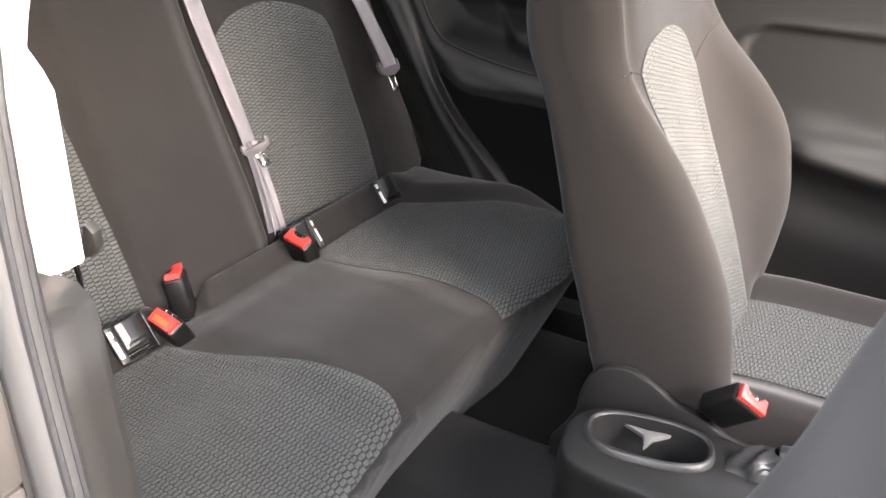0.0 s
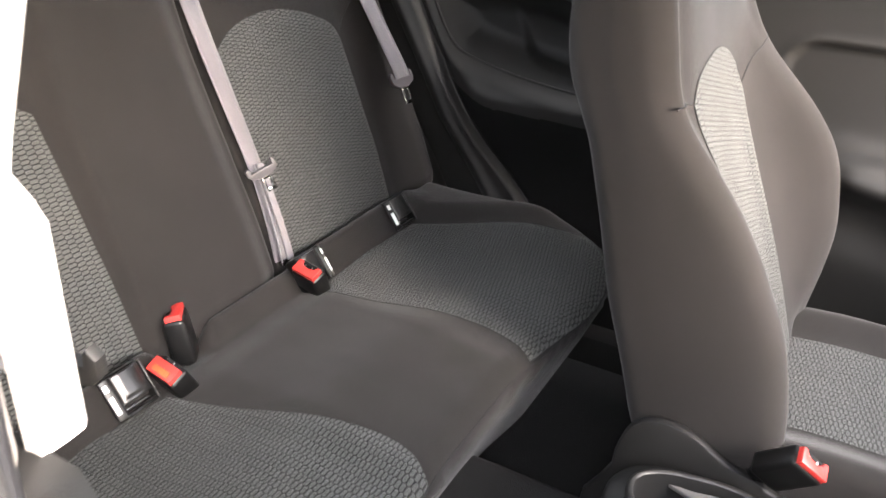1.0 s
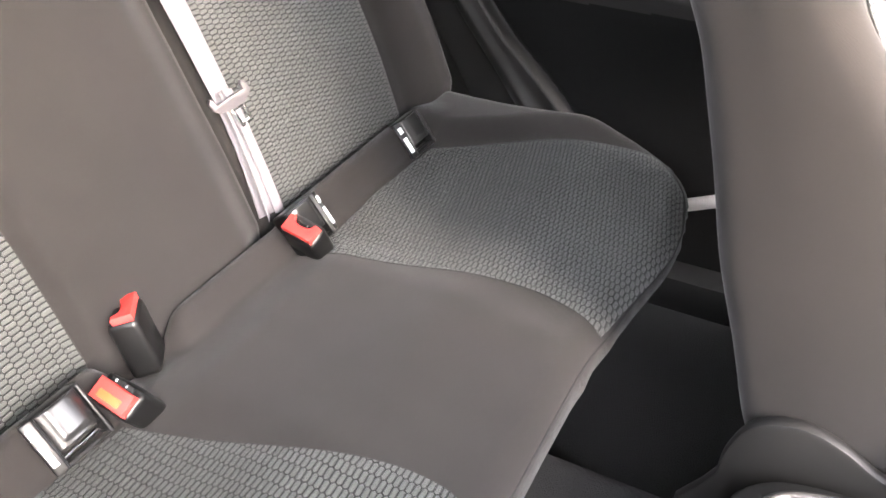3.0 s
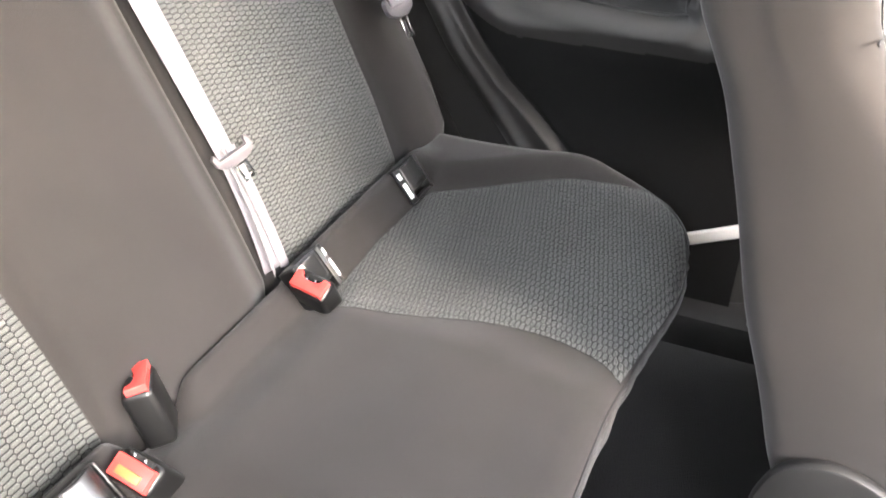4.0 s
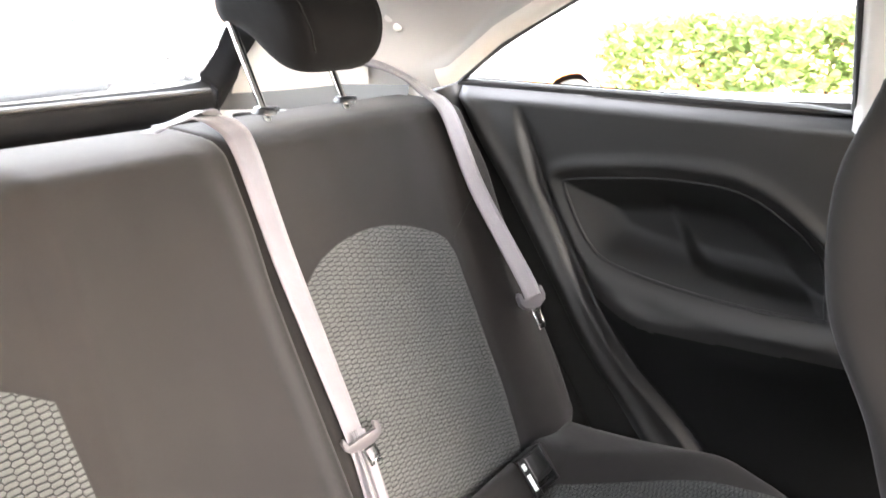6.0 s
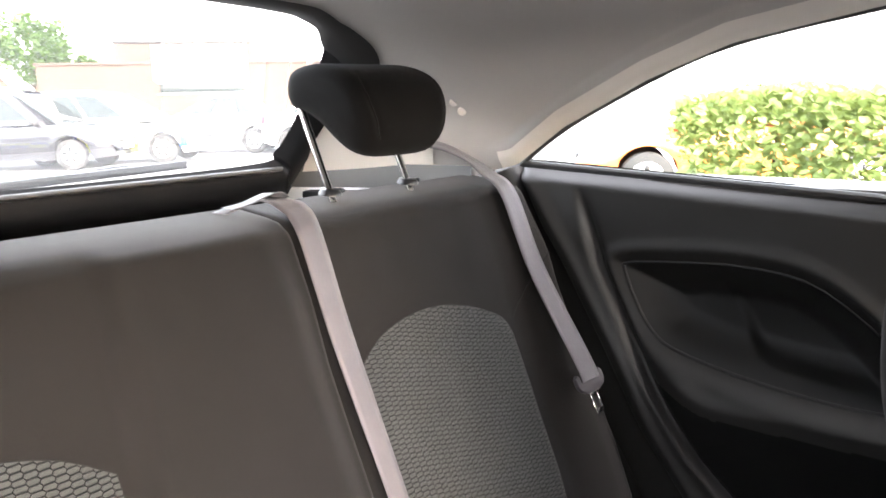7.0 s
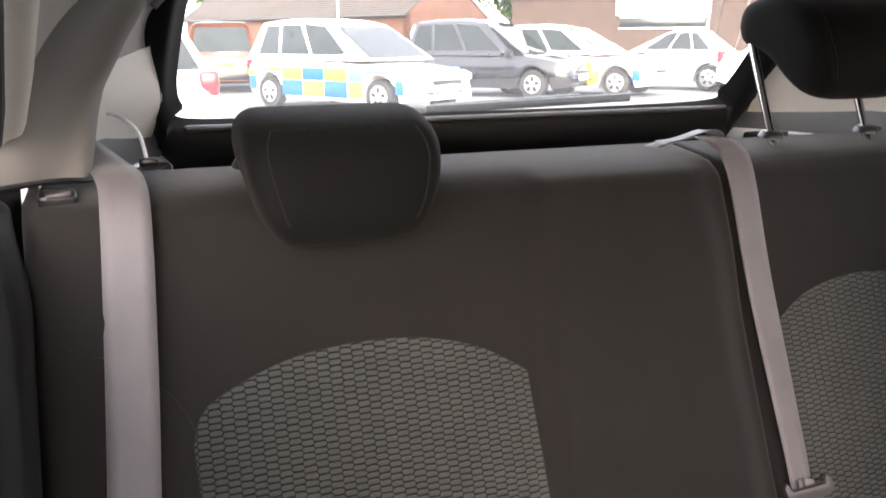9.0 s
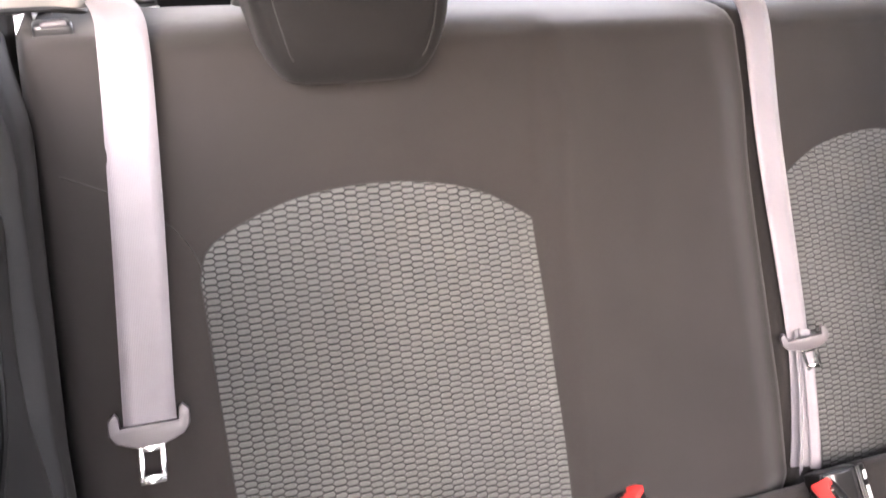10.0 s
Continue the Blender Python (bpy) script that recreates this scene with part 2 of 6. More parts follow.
def rbox(sx, sy, sz, m=None, r=0.004, seg=2):
    """A box with rounded edges, centred, then put at pose m."""
    bm = bmesh.new()
    bmesh.ops.create_cube(bm, size=1.0, matrix=Matrix.Diagonal((sx, sy, sz, 1)))
    if r:
        bmesh.ops.bevel(bm, geom=list(bm.edges), offset=min(r, 0.45 * min(sx, sy, sz)), segments=seg, profile=0.5, affect='EDGES')
    if m is not None:
        bm.transform(m)
    return bm


def cyl(r1, r2, h, m=None, n=24, r=0.0):
    bm = bmesh.new()
    bmesh.ops.create_cone(bm, cap_ends=True, segments=n, radius1=r1, radius2=r2, depth=h)
    if r:
        rim = [e for e in bm.edges if abs(e.verts[0].co.z - e.verts[1].co.z) < 1e-6]
        bmesh.ops.bevel(bm, geom=rim, offset=r, segments=2, profile=0.5, affect='EDGES')
    if m is not None:
        bm.transform(m)
    return bm


def prism(outline, depth, m=None, r=0.0, seg=2):
    """An outline in x and y, drawn out along z by depth, edges rounded."""
    bm = bmesh.new()
    vs = [bm.verts.new((x, y, 0)) for x, y in outline]
    f = bm.faces.new(vs)
    ext = bmesh.ops.extrude_face_region(bm, geom=[f])
    bmesh.ops.translate(bm, vec=(0, 0, depth), verts=[g for g in ext["geom"] if isinstance(g, bmesh.types.BMVert)])
    if r:
        caps = [e for e in bm.edges if abs(e.verts[0].co.z - e.verts[1].co.z) < 1e-7]
        bmesh.ops.bevel(bm, geom=caps, offset=r, segments=seg, profile=0.5, affect='EDGES')
    if m is not None:
        bm.transform(m)
    return bm


def join(*bms):
    out = bmesh.new()
    for b in bms:
        me = bpy.data.meshes.new("tmp")
        b.to_mesh(me)
        b.free()
        out.from_mesh(me)
        bpy.data.meshes.remove(me)
    return out


def sweep(points, radius, n=10, closed=False):
    """A round tube along a line of points."""
    bm = bmesh.new()
    pts = [Vector(p) for p in points]
    rings = []
    for i, p in enumerate(pts):
        a = pts[i - 1] if i or closed else p
        b = pts[(i + 1) % len(pts)] if i + 1 < len(pts) or closed else p
        t = (b - a).normalized()
        u = t.orthogonal() if not rings else (side - t * side.dot(t))
        side = u.normalized()
        w = t.cross(side)
        rr = radius[i] if isinstance(radius, (list, tuple)) else radius
        rings.append([bm.verts.new(p + rr * (math.cos(k * math.tau / n) * side + math.sin(k * math.tau / n) * w)) for k in range(n)])
    for i in range(len(rings) if closed else len(rings) - 1):
        r0, r1 = rings[i], rings[(i + 1) % len(rings)]
        for k in range(n):
            bm.faces.new((r0[k], r0[(k + 1) % n], r1[(k + 1) % n], r1[k]))
    if not closed:
        bm.faces.new(rings[0])
        bm.faces.new(rings[-1])
    return bm


def smooth_line(pts, per=8, closed=False):
    """A Catmull-Rom line through the points."""
    P = [np.array(p, float) for p in pts]
    n = len(P)
    out = []
    for i in range(n if closed else n - 1):
        if closed:
            a, b, c, d = P[i - 1], P[i], P[(i + 1) % n], P[(i + 2) % n]
        else:
            a, b, c, d = P[max(i - 1, 0)], P[i], P[i + 1], P[min(i + 2, n - 1)]
        for k in range(per):
            t = k / per
            out.append(0.5 * (2 * b + (c - a) * t + (2 * a - 5 * b + 4 * c - d) * t * t + (3 * b - a - 3 * c + d) * t ** 3))
    if not closed:
        out.append(P[-1])
    return out


def grid_ob(name, nu, nv, f, material, parent=None, label="", wrap=False, uvf=None, flip=False):
    """A sheet of (nu+1) x (nv+1) points f(i/nu, j/nv)."""
    verts = [f(i / nu, j / nv) for j in range(nv + 1) for i in range(nu + 1)]
    uvs = [uvf(i / nu, j / nv) for j in range(nv + 1) for i in range(nu + 1)] if uvf else [(v[0] + v[1], v[2]) for v in verts]
    k = nu + 1
    faces = [(j * k + i, j * k + i + 1, (j + 1) * k + i + 1, (j + 1) * k + i) for j in range(nv) for i in range(nu)]
    if flip:
        faces = [q[::-1] for q in faces]
    return mesh_ob(name, verts, faces, material, parent, label, uvs)


def sstep(a, b, x):
    t = min(1.0, max(0.0, (x - a) / (b - a)))
    return t * t * (3 - 2 * t)


def sd_rrect(u, v, u0, u1, v0, v1, r):
    """Distance inside (plus) a rectangle with rounded corners."""
    qx, qy = abs(u - (u0 + u1) / 2) - (u1 - u0) / 2 + r, abs(v - (v0 + v1) / 2) - (v1 - v0) / 2 + r
    return -(math.hypot(max(qx, 0), max(qy, 0)) + min(max(qx, qy), 0) - r)


def rounding(d, R):
    """How far a surface falls, d metres inside an edge that is rounded off by R."""
    q = R - min(max(d, 0.0), R)
    return R - math.sqrt(max(0.0, R * R - q * q))


def pad(name, box, step, sdf, top, fall, floor, place, material, parent=None, label=""):
    """An upholstered pad: the height top(u, v) inside sdf, falling off at its rim by fall (a radius, or a function) and drawn down to floor."""
    u0, u1, v0, v1 = box
    nu, nv = round((u1 - u0) / step), round((v1 - v0) / step)
    drop = fall if callable(fall) else (lambda u, v: rounding(sdf(u, v), fall))
    verts, uvs, keep = [], [], []
    e = step * 0.1
    for j in range(nv + 1):
        for i in range(nu + 1):
            u, v = u0 + i * step, v0 + j * step
            d = sdf(u, v)
            if d < 0:
                gx, gy = sdf(u + e, v) - sdf(u - e, v), sdf(u, v + e) - sdf(u, v - e)
                g = math.hypot(gx, gy) or 1.0
                pu, pv = u - d * gx / g, v - d * gy / g
                h0 = top(pu, pv) - drop(pu, pv)
                h = h0 + (floor - h0) * min(1.0, -d / (2.2 * step))
            else:
                pu, pv = u, v
                h = top(u, v) - drop(u, v)
            verts.append(place(pu, pv, h))
            uvs.append((pu, pv if d >= 0 else pv + h))
            keep.append(d > -3.4 * step)
    k = nu + 1
    faces = []
    for j in range(nv):
        for i in range(nu):
            q = (j * k + i, j * k + i + 1, (j + 1) * k + i + 1, (j + 1) * k + i)
            if all(keep[x] for x in q):
                faces.append(q)
    used = sorted({x for q in faces for x in q})
    remap = {o: i for i, o in enumerate(used)}
    return mesh_ob(name, [verts[o] for o in used], [tuple(remap[x] for x in q) for q in faces], material, parent, label, [uvs[o] for o in used])


def coons(left, right, bottom, top):
    """A map of the unit square onto the patch between four lines (functions of 0..1)."""
    c00, c10, c01, c11 = (np.array(p) for p in (bottom(0), bottom(1), top(0), top(1)))

    def f(s, t):
        return (1 - s) * np.array(left(t)) + s * np.array(right(t)) + (1 - t) * np.array(bottom(s)) + t * np.array(top(s)) \
            - ((1 - s) * (1 - t) * c00 + s * (1 - t) * c10 + (1 - s) * t * c01 + s * t * c11)
    return f


def along(pts, per=10):
    """A line through points as a function of 0..1, by arc length."""
    L = [np.array(p) for p in smooth_line(pts, per)]
    acc = np.concatenate(([0], np.cumsum([np.linalg.norm(L[i + 1] - L[i]) for i in range(len(L) - 1)])))
    acc /= acc[-1]
    A = np.array(L)

    def f(t):
        return np.array([np.interp(t, acc, A[:, k]) for k in range(A.shape[1])])
    return f


def ribbon(points, widths, width, thick, curl=0.0):
    """Belt webbing: a thin strip along points; widths are the side directions at the points."""
    verts, faces, uvs = [], [], []
    P = [Vector(p) for p in points]
    run = 0.0
    cols = 5
    for i, p in enumerate(P):
        t = (P[min(i + 1, len(P) - 1)] - P[max(i - 1, 0)]).normalized()
        w = Vector(widths[i])
        w = w.normalized() if not isinstance(width, (list, tuple)) else w.normalized()
        ww = width[i] if isinstance(width, (list, tuple)) else width
        nrm = t.cross(w).normalized()
        if i:
            run += (p - P[i - 1]).length
        for sgn in (1, -1):
            for c in range(cols):
                s = c / (cols - 1) - 0.5
                verts.append(p + w * s * ww + nrm * (sgn * thick / 2 + curl * (s * s * 4 - 0.3)))
                uvs.append((s * ww, run))
    k = 2 * cols
    for i in range(len(P) - 1):
        a, b = i * k, (i + 1) * k
        for c in range(cols - 1):
            faces.append((a + c, a + c + 1, b + c + 1, b + c))
            faces.append((a + cols + c + 1, a + cols + c, b + cols + c, b + cols + c + 1))
        faces.append((a, b, b + cols, a + cols))
        faces.append((a + cols - 1, a + k - 1, b + k - 1, b + cols - 1))
    return verts, faces, uvs

# ==== the rear seat ====
BACK_O, BACK_V, BACK_N = Vector((0, 1.01, 0.62)), Vector((0, 0.398, 0.9174)), Vector((0, -0.9174, 0.398))


def back_at(x, v, h):
    p = BACK_O + Vector((x, 0, 0)) + BACK_V * v + BACK_N * h
    p.z += max(0.0, -h) * 0.50 * sstep(0.42, 0.60, v)
    return p


def back_face(x, v):
    """Relief of the rear backrest: side bolsters, a raised middle and softly dished places."""
    a = abs(x)
    h = 0.028 * sstep(0.535, 0.625, a) * (1 - 0.5 * sstep(0.45, 0.6, v))
    fold = a - 0.146 - 0.036 * (1 - min(1.0, max(0.0, v / 0.59)))
    h += 0.021 * (1 - (sstep(-0.024, 0.006, fold) if x < 0 else sstep(0.07, 0.13, a))) * (1 - 0.6 * sstep(0.48, 0.62, v))
    h += 0.008 * sstep(0.40, 0.52, v) - 0.006 * (1 - sstep(0.0, 0.14, v)) - 0.024 * (1 - sstep(-0.03, 0.03, v))
    h -= 0.004 * math.exp(-((a - 0.355) / 0.14) ** 2) * sstep(0.1, 0.25, v)
    h += 0.0022 * noise.noise((x * 5, v * 4, 1.7)) + 0.0009 * noise.noise((x * 19, v * 13, 5.1))
    return h


def insert_outline(side):
    """The edge lines of the woven insert of one seat place, in x and v; the wide half's insert reaches a little further out."""
    s = side
    k, j = (0.010, 0.0) if s < 0 else (-0.013, 0.010)
    top = along([(s * 0.178, 0.386 + j), (s * 0.232, 0.420 + j), (s * 0.300, 0.439 + 0.7 * j), (s * (0.37 + 0.4 * k), 0.443 + 0.4 * j), (s * (0.44 + 0.8 * k), 0.434), (s * (0.503 + k), 0.409), (s * (0.528 + k), 0.390), (s * (0.537 + k), 0.362)])
    bottom = along([(s * 0.176, -0.03), (s * 0.35, -0.03), (s * (0.522 + k), -0.03)])
    inner = along([(s * 0.176, -0.03), (s * 0.173, 0.18), (s * 0.178, 0.386 + j)])
    outer = along([(s * (0.522 + k), -0.03), (s * (0.531 + k), 0.18), (s * (0.537 + k), 0.362)])
    return inner, outer, bottom, top


def rear_backrest(name, x0, x1, side, label):
    root = thing(name, back_at((x0 + x1) / 2, 0, -0.06), label, "car seat", "rear seats")

    def sdf(u, v):
        return sd_rrect(u, v, x0, x1, -0.09, 0.617, 0.006)

    def fall(u, v):
        return rounding(0.617 - v, 0.030) + rounding(min(u - x0, 9.0), 0.030 if x0 < 0 else 0.009) + rounding(x1 - u, 0.009 if x0 < 0 else 0.030)
    pad("cover", (x0 - 0.024, x1 + 0.024, -0.114, 0.652), 0.006, sdf, back_face, fall, -0.115, lambda u, v, h: back_at(u, v, h), M_CLOTH, root)
    part("back_panel", rbox(x1 - x0 - 0.006, 0.01, 0.71, pose(0, 0, 0) @ Matrix.Translation(back_at((x0 + x1) / 2, 0.268, -0.114)) @ Matrix.Rotation(-math.atan2(0.398, 0.9174), 4, 'X'), 0.003), M_CARPET, root)
    inner, outer, bottom, top = insert_outline(side)
    f = coons(inner, outer, bottom, top)

    def place(s, t):
        x, v = f(s, t)
        rim = min(s, 1 - s, 1 - t) * 0.36
        return back_at(x, v, back_face(x, v) + 0.0004 + 0.0022 * sstep(0.0, 0.02, rim))
    grid_ob("woven_insert", 70, 80, place, M_CELLS, root, "light grey honeycomb-woven fabric insert", uvf=lambda s, t: tuple(f(s, t)), flip=side > 0)
    edge = [inner(k / 20) for k in range(21)] + [top(k / 30) for k in range(1, 31)] + [outer(1 - k / 20) for k in range(1, 21)]
    part("seam", sweep([back_at(x, v, back_face(x, v) - 0.0002) for x, v in edge], 0.0009, 6), M_THREAD, root)
    # the short seam from the insert to the outer bolster
    s2 = smooth_line([(side * (0.542 if side < 0 else 0.521), 0.372), (side * 0.56, 0.41), (side * 0.60, 0.445), (side * 0.66, 0.475)], 6)
    part("seam", sweep([back_at(x, v, back_face(x, v) + 0.0002) for x, v in s2], 0.001, 6), M_THREAD, root)
    return root


rear_backrest("rear_bench_seat", -0.686, 0.1355, -1, "wide dark grey cloth rear seat backrest with honeycomb insert")
rear_backrest("rear_bench_seat", 0.1395, 0.676, 1, "narrow dark grey cloth rear seat backrest with honeycomb insert")


def cushion_top(x, y):
    """The cushion: a raised middle, side bolsters outside the inserts, a domed front and a strip that climbs to the backrest."""
    a = abs(x)
    h = 0.610 + 0.011 * (1 - sstep(0.12, 0.21, a)) * (1 - sstep(0.90, 0.958, y))
    edge = float(np.interp(y, [0.55, 0.62, 0.70, 0.83, 0.95, 1.05], [0.605, 0.628, 0.610, 0.560, 0.487, 0.440]))
    h += 0.026 * sstep(edge - 0.012, edge + 0.058, a) * sstep(0.58, 0.74, y)
    h += 0.010 * math.exp(-((y - 0.74) / 0.075) ** 2) - 0.008 * math.exp(-((a - 0.36) / 0.13) ** 2 - ((y - 0.86) / 0.10) ** 2)
    h -= 0.013 * (max(0.0, 0.735 - y) / 0.185) ** 1.8
    inner = (1 - sstep(0.125, 0.165, x)) * sstep(-0.195, -0.160, x)
    climb = min(1.0, max(0.0, (y - 0.954 - 0.014 * inner) / (0.034 - 0.012 * inner)))
    climb *= (1.35 - 0.35 * climb) * (1 - math.exp(-((x + 0.122) / 0.046) ** 4))
    h += (0.657 - 0.014 * inner - 0.020 * sstep(0.50, 0.60, a) - h) * climb - 0.012 * math.exp(-((x + 0.122) / 0.046) ** 4) * sstep(0.955, 0.99, y)
    h -= 0.085 * sstep(1.000, 1.024, y)
    h += 0.002 * noise.noise((x * 5, y * 5, 3.3)) + 0.0008 * noise.noise((x * 20, y * 16, 8.1))
    return h


def swell(x):
    """How far the cushion's front edge swells forward below the inserts."""
    return 0.026 * math.exp(-((abs(x) - 0.42) / 0.14) ** 2) - 0.006 * (1 - sstep(0.08, 0.25, abs(x)))


def cushion_sdf(x, y):
    return sd_rrect(x, y + swell(x) * (1 - sstep(0.56, 0.80, y)), -0.668, 0.668, 0.540, 1.30, 0.125)


cushion = thing("rear_seat_cushion", (0, 0.8, 0.33), "dark grey cloth rear bench cushion with two honeycomb inserts", "car seat")


def cushion_place(x, y, h):
    # the front face falls back towards the floor
    lean = max(0.0, 0.565 - h) * 0.44 if y < 0.70 else 0.0
    return Vector((x, y + lean, h))


pad("cover", (-0.696, 0.696, 0.478, 1.038), 0.0056, cushion_sdf, cushion_top, 0.042, 0.30, cushion_place, M_CLOTH, cushion)


def on_cushion(x, y, lift=0.0):
    d = cushion_sdf(x, y)
    q = 0.042 - min(max(d, 0.0), 0.042)
    return Vector((x, y, cushion_top(x, y) - 0.042 + math.sqrt(max(0.0, 0.042 ** 2 - q * q)) + lift))


for s in (-1, 1):
    inner = along([(0.182, 0.552), (0.199, 0.60), (0.204, 0.66), (0.176, 0.78), (0.142, 0.945)] if s > 0 else [(-0.146, 0.552), (-0.124, 0.60), (-0.126, 0.66), (-0.156, 0.76), (-0.205, 0.945)])
    foot, heel = inner(0), inner(1)
    outer = along([(s * 0.560, 0.546), (s * 0.618, 0.60), (s * 0.626, 0.63), (s * 0.606, 0.70), (s * 0.555, 0.828), (s * 0.478, 0.947)])
    bottom = along([foot, (s * 0.28, 0.548 - swell(0.28)), (s * 0.36, 0.547 - swell(0.36)), (s * 0.44, 0.547 - swell(0.44)), (s * 0.50, 0.549 - swell(0.50)), (s * 0.560, 0.546)])
    top = along([heel, (s * 0.32, 0.955), (s * 0.478, 0.947)])
    f = coons(inner, outer, bottom, top)

    def place(p, q, f=f):
        x, y = f(p, q)
        return on_cushion(x, y, 0.0006 + 0.002 * sstep(0, 0.02, min(p, 1 - p, 1 - q, q) * 0.4))
    grid_ob("woven_insert", 80, 80, place, M_CELLS, cushion, "light grey honeycomb-woven fabric insert", uvf=lambda p, q, f=f: tuple(f(p, q)), flip=s < 0)
    edge = [inner(k / 30) for k in range(31)] + [top(k / 20) for k in range(1, 21)] + [outer(1 - k / 30) for k in range(1, 31)] + [bottom(1 - k / 20) for k in range(1, 20)]
    part("seam", sweep([on_cushion(x, y, 0.0) for x, y in edge], 0.0009, 6, closed=True), M_THREAD, cushion)
front = smooth_line([(k * 0.05, 0.547 - swell(k * 0.05) + 0.06 * sstep(0.52, 0.68, abs(k * 0.05))) for k in range(-13, 14)], 4)
part("piping", sweep([on_cushion(x, y, 0.0005) for x, y in front], 0.0014, 6), M_THREAD, cushion)

# ==== the front seats ====
def lerp_at(z, zs, vs):
    """A soft curve through the values vs at the heights zs."""
    return sum(w * float(np.interp(z + d, zs, vs)) for d, w in ((-0.036, 0.15), (-0.018, 0.22), (0, 0.26), (0.018, 0.22), (0.036, 0.15)))


FS_Z = [0.50, 0.561, 0.672, 0.763, 0.886, 0.95, 1.0, 1.012, 1.05, 1.09, 1.147, 1.20, 1.235, 1.26]
FS_R = [0.352, 0.376, 0.407, 0.438, 0.468, 0.486, 0.498, 0.506, 0.527, 0.538, 0.543, 0.541, 0.530, 0.512]
FS_S = [0.150, 0.160, 0.174, 0.198, 0.262, 0.306, 0.352, 0.362, 0.388, 0.394, 0.409, 0.420, 0.435, 0.455]
FS_T = [0.220, 0.195, 0.180, 0.174, 0.199, 0.240, 0.291, 0.303, 0.348, 0.372, 0.399, 0.418, 0.435, 0.455]
FS_C = [0.170, 0.192, 0.236, 0.273, 0.326, 0.351, 0.370, 0.375, 0.386, 0.394, 0.406, 0.419, 0.435, 0.455]
FS_W = [0.215, 0.230, 0.235, 0.237, 0.237, 0.236, 0.235, 0.236, 0.236, 0.235, 0.233, 0.226, 0.212, 0.185]


def front_section(z, worn=0.0):
    r, s, c, w = (lerp_at(z, FS_Z, k) for k in (FS_R, FS_S, FS_C, FS_W))
    r -= worn * sstep(0.92, 0.72, z)
    b = 0.075

    def half(s):
        return [(0, r), (w * 0.55, r), (w * 0.88, r), (w - 0.004, r - 0.009), (w + 0.002, r - 0.05), (w + 0.004, (r + s) / 2), (w, s + 0.03), (w - 0.022, s), (w - 0.05, s + 0.008), (w - b - 0.012, (s * 0.35 + c * 0.65)), (w * 0.35, c - 0.002), (0, c)]
    pts = half(lerp_at(z, FS_Z, FS_T)) + [(-x, y) for x, y in half(s)[-2:0:-1]]
    return smooth_line(pts, 4, closed=True)


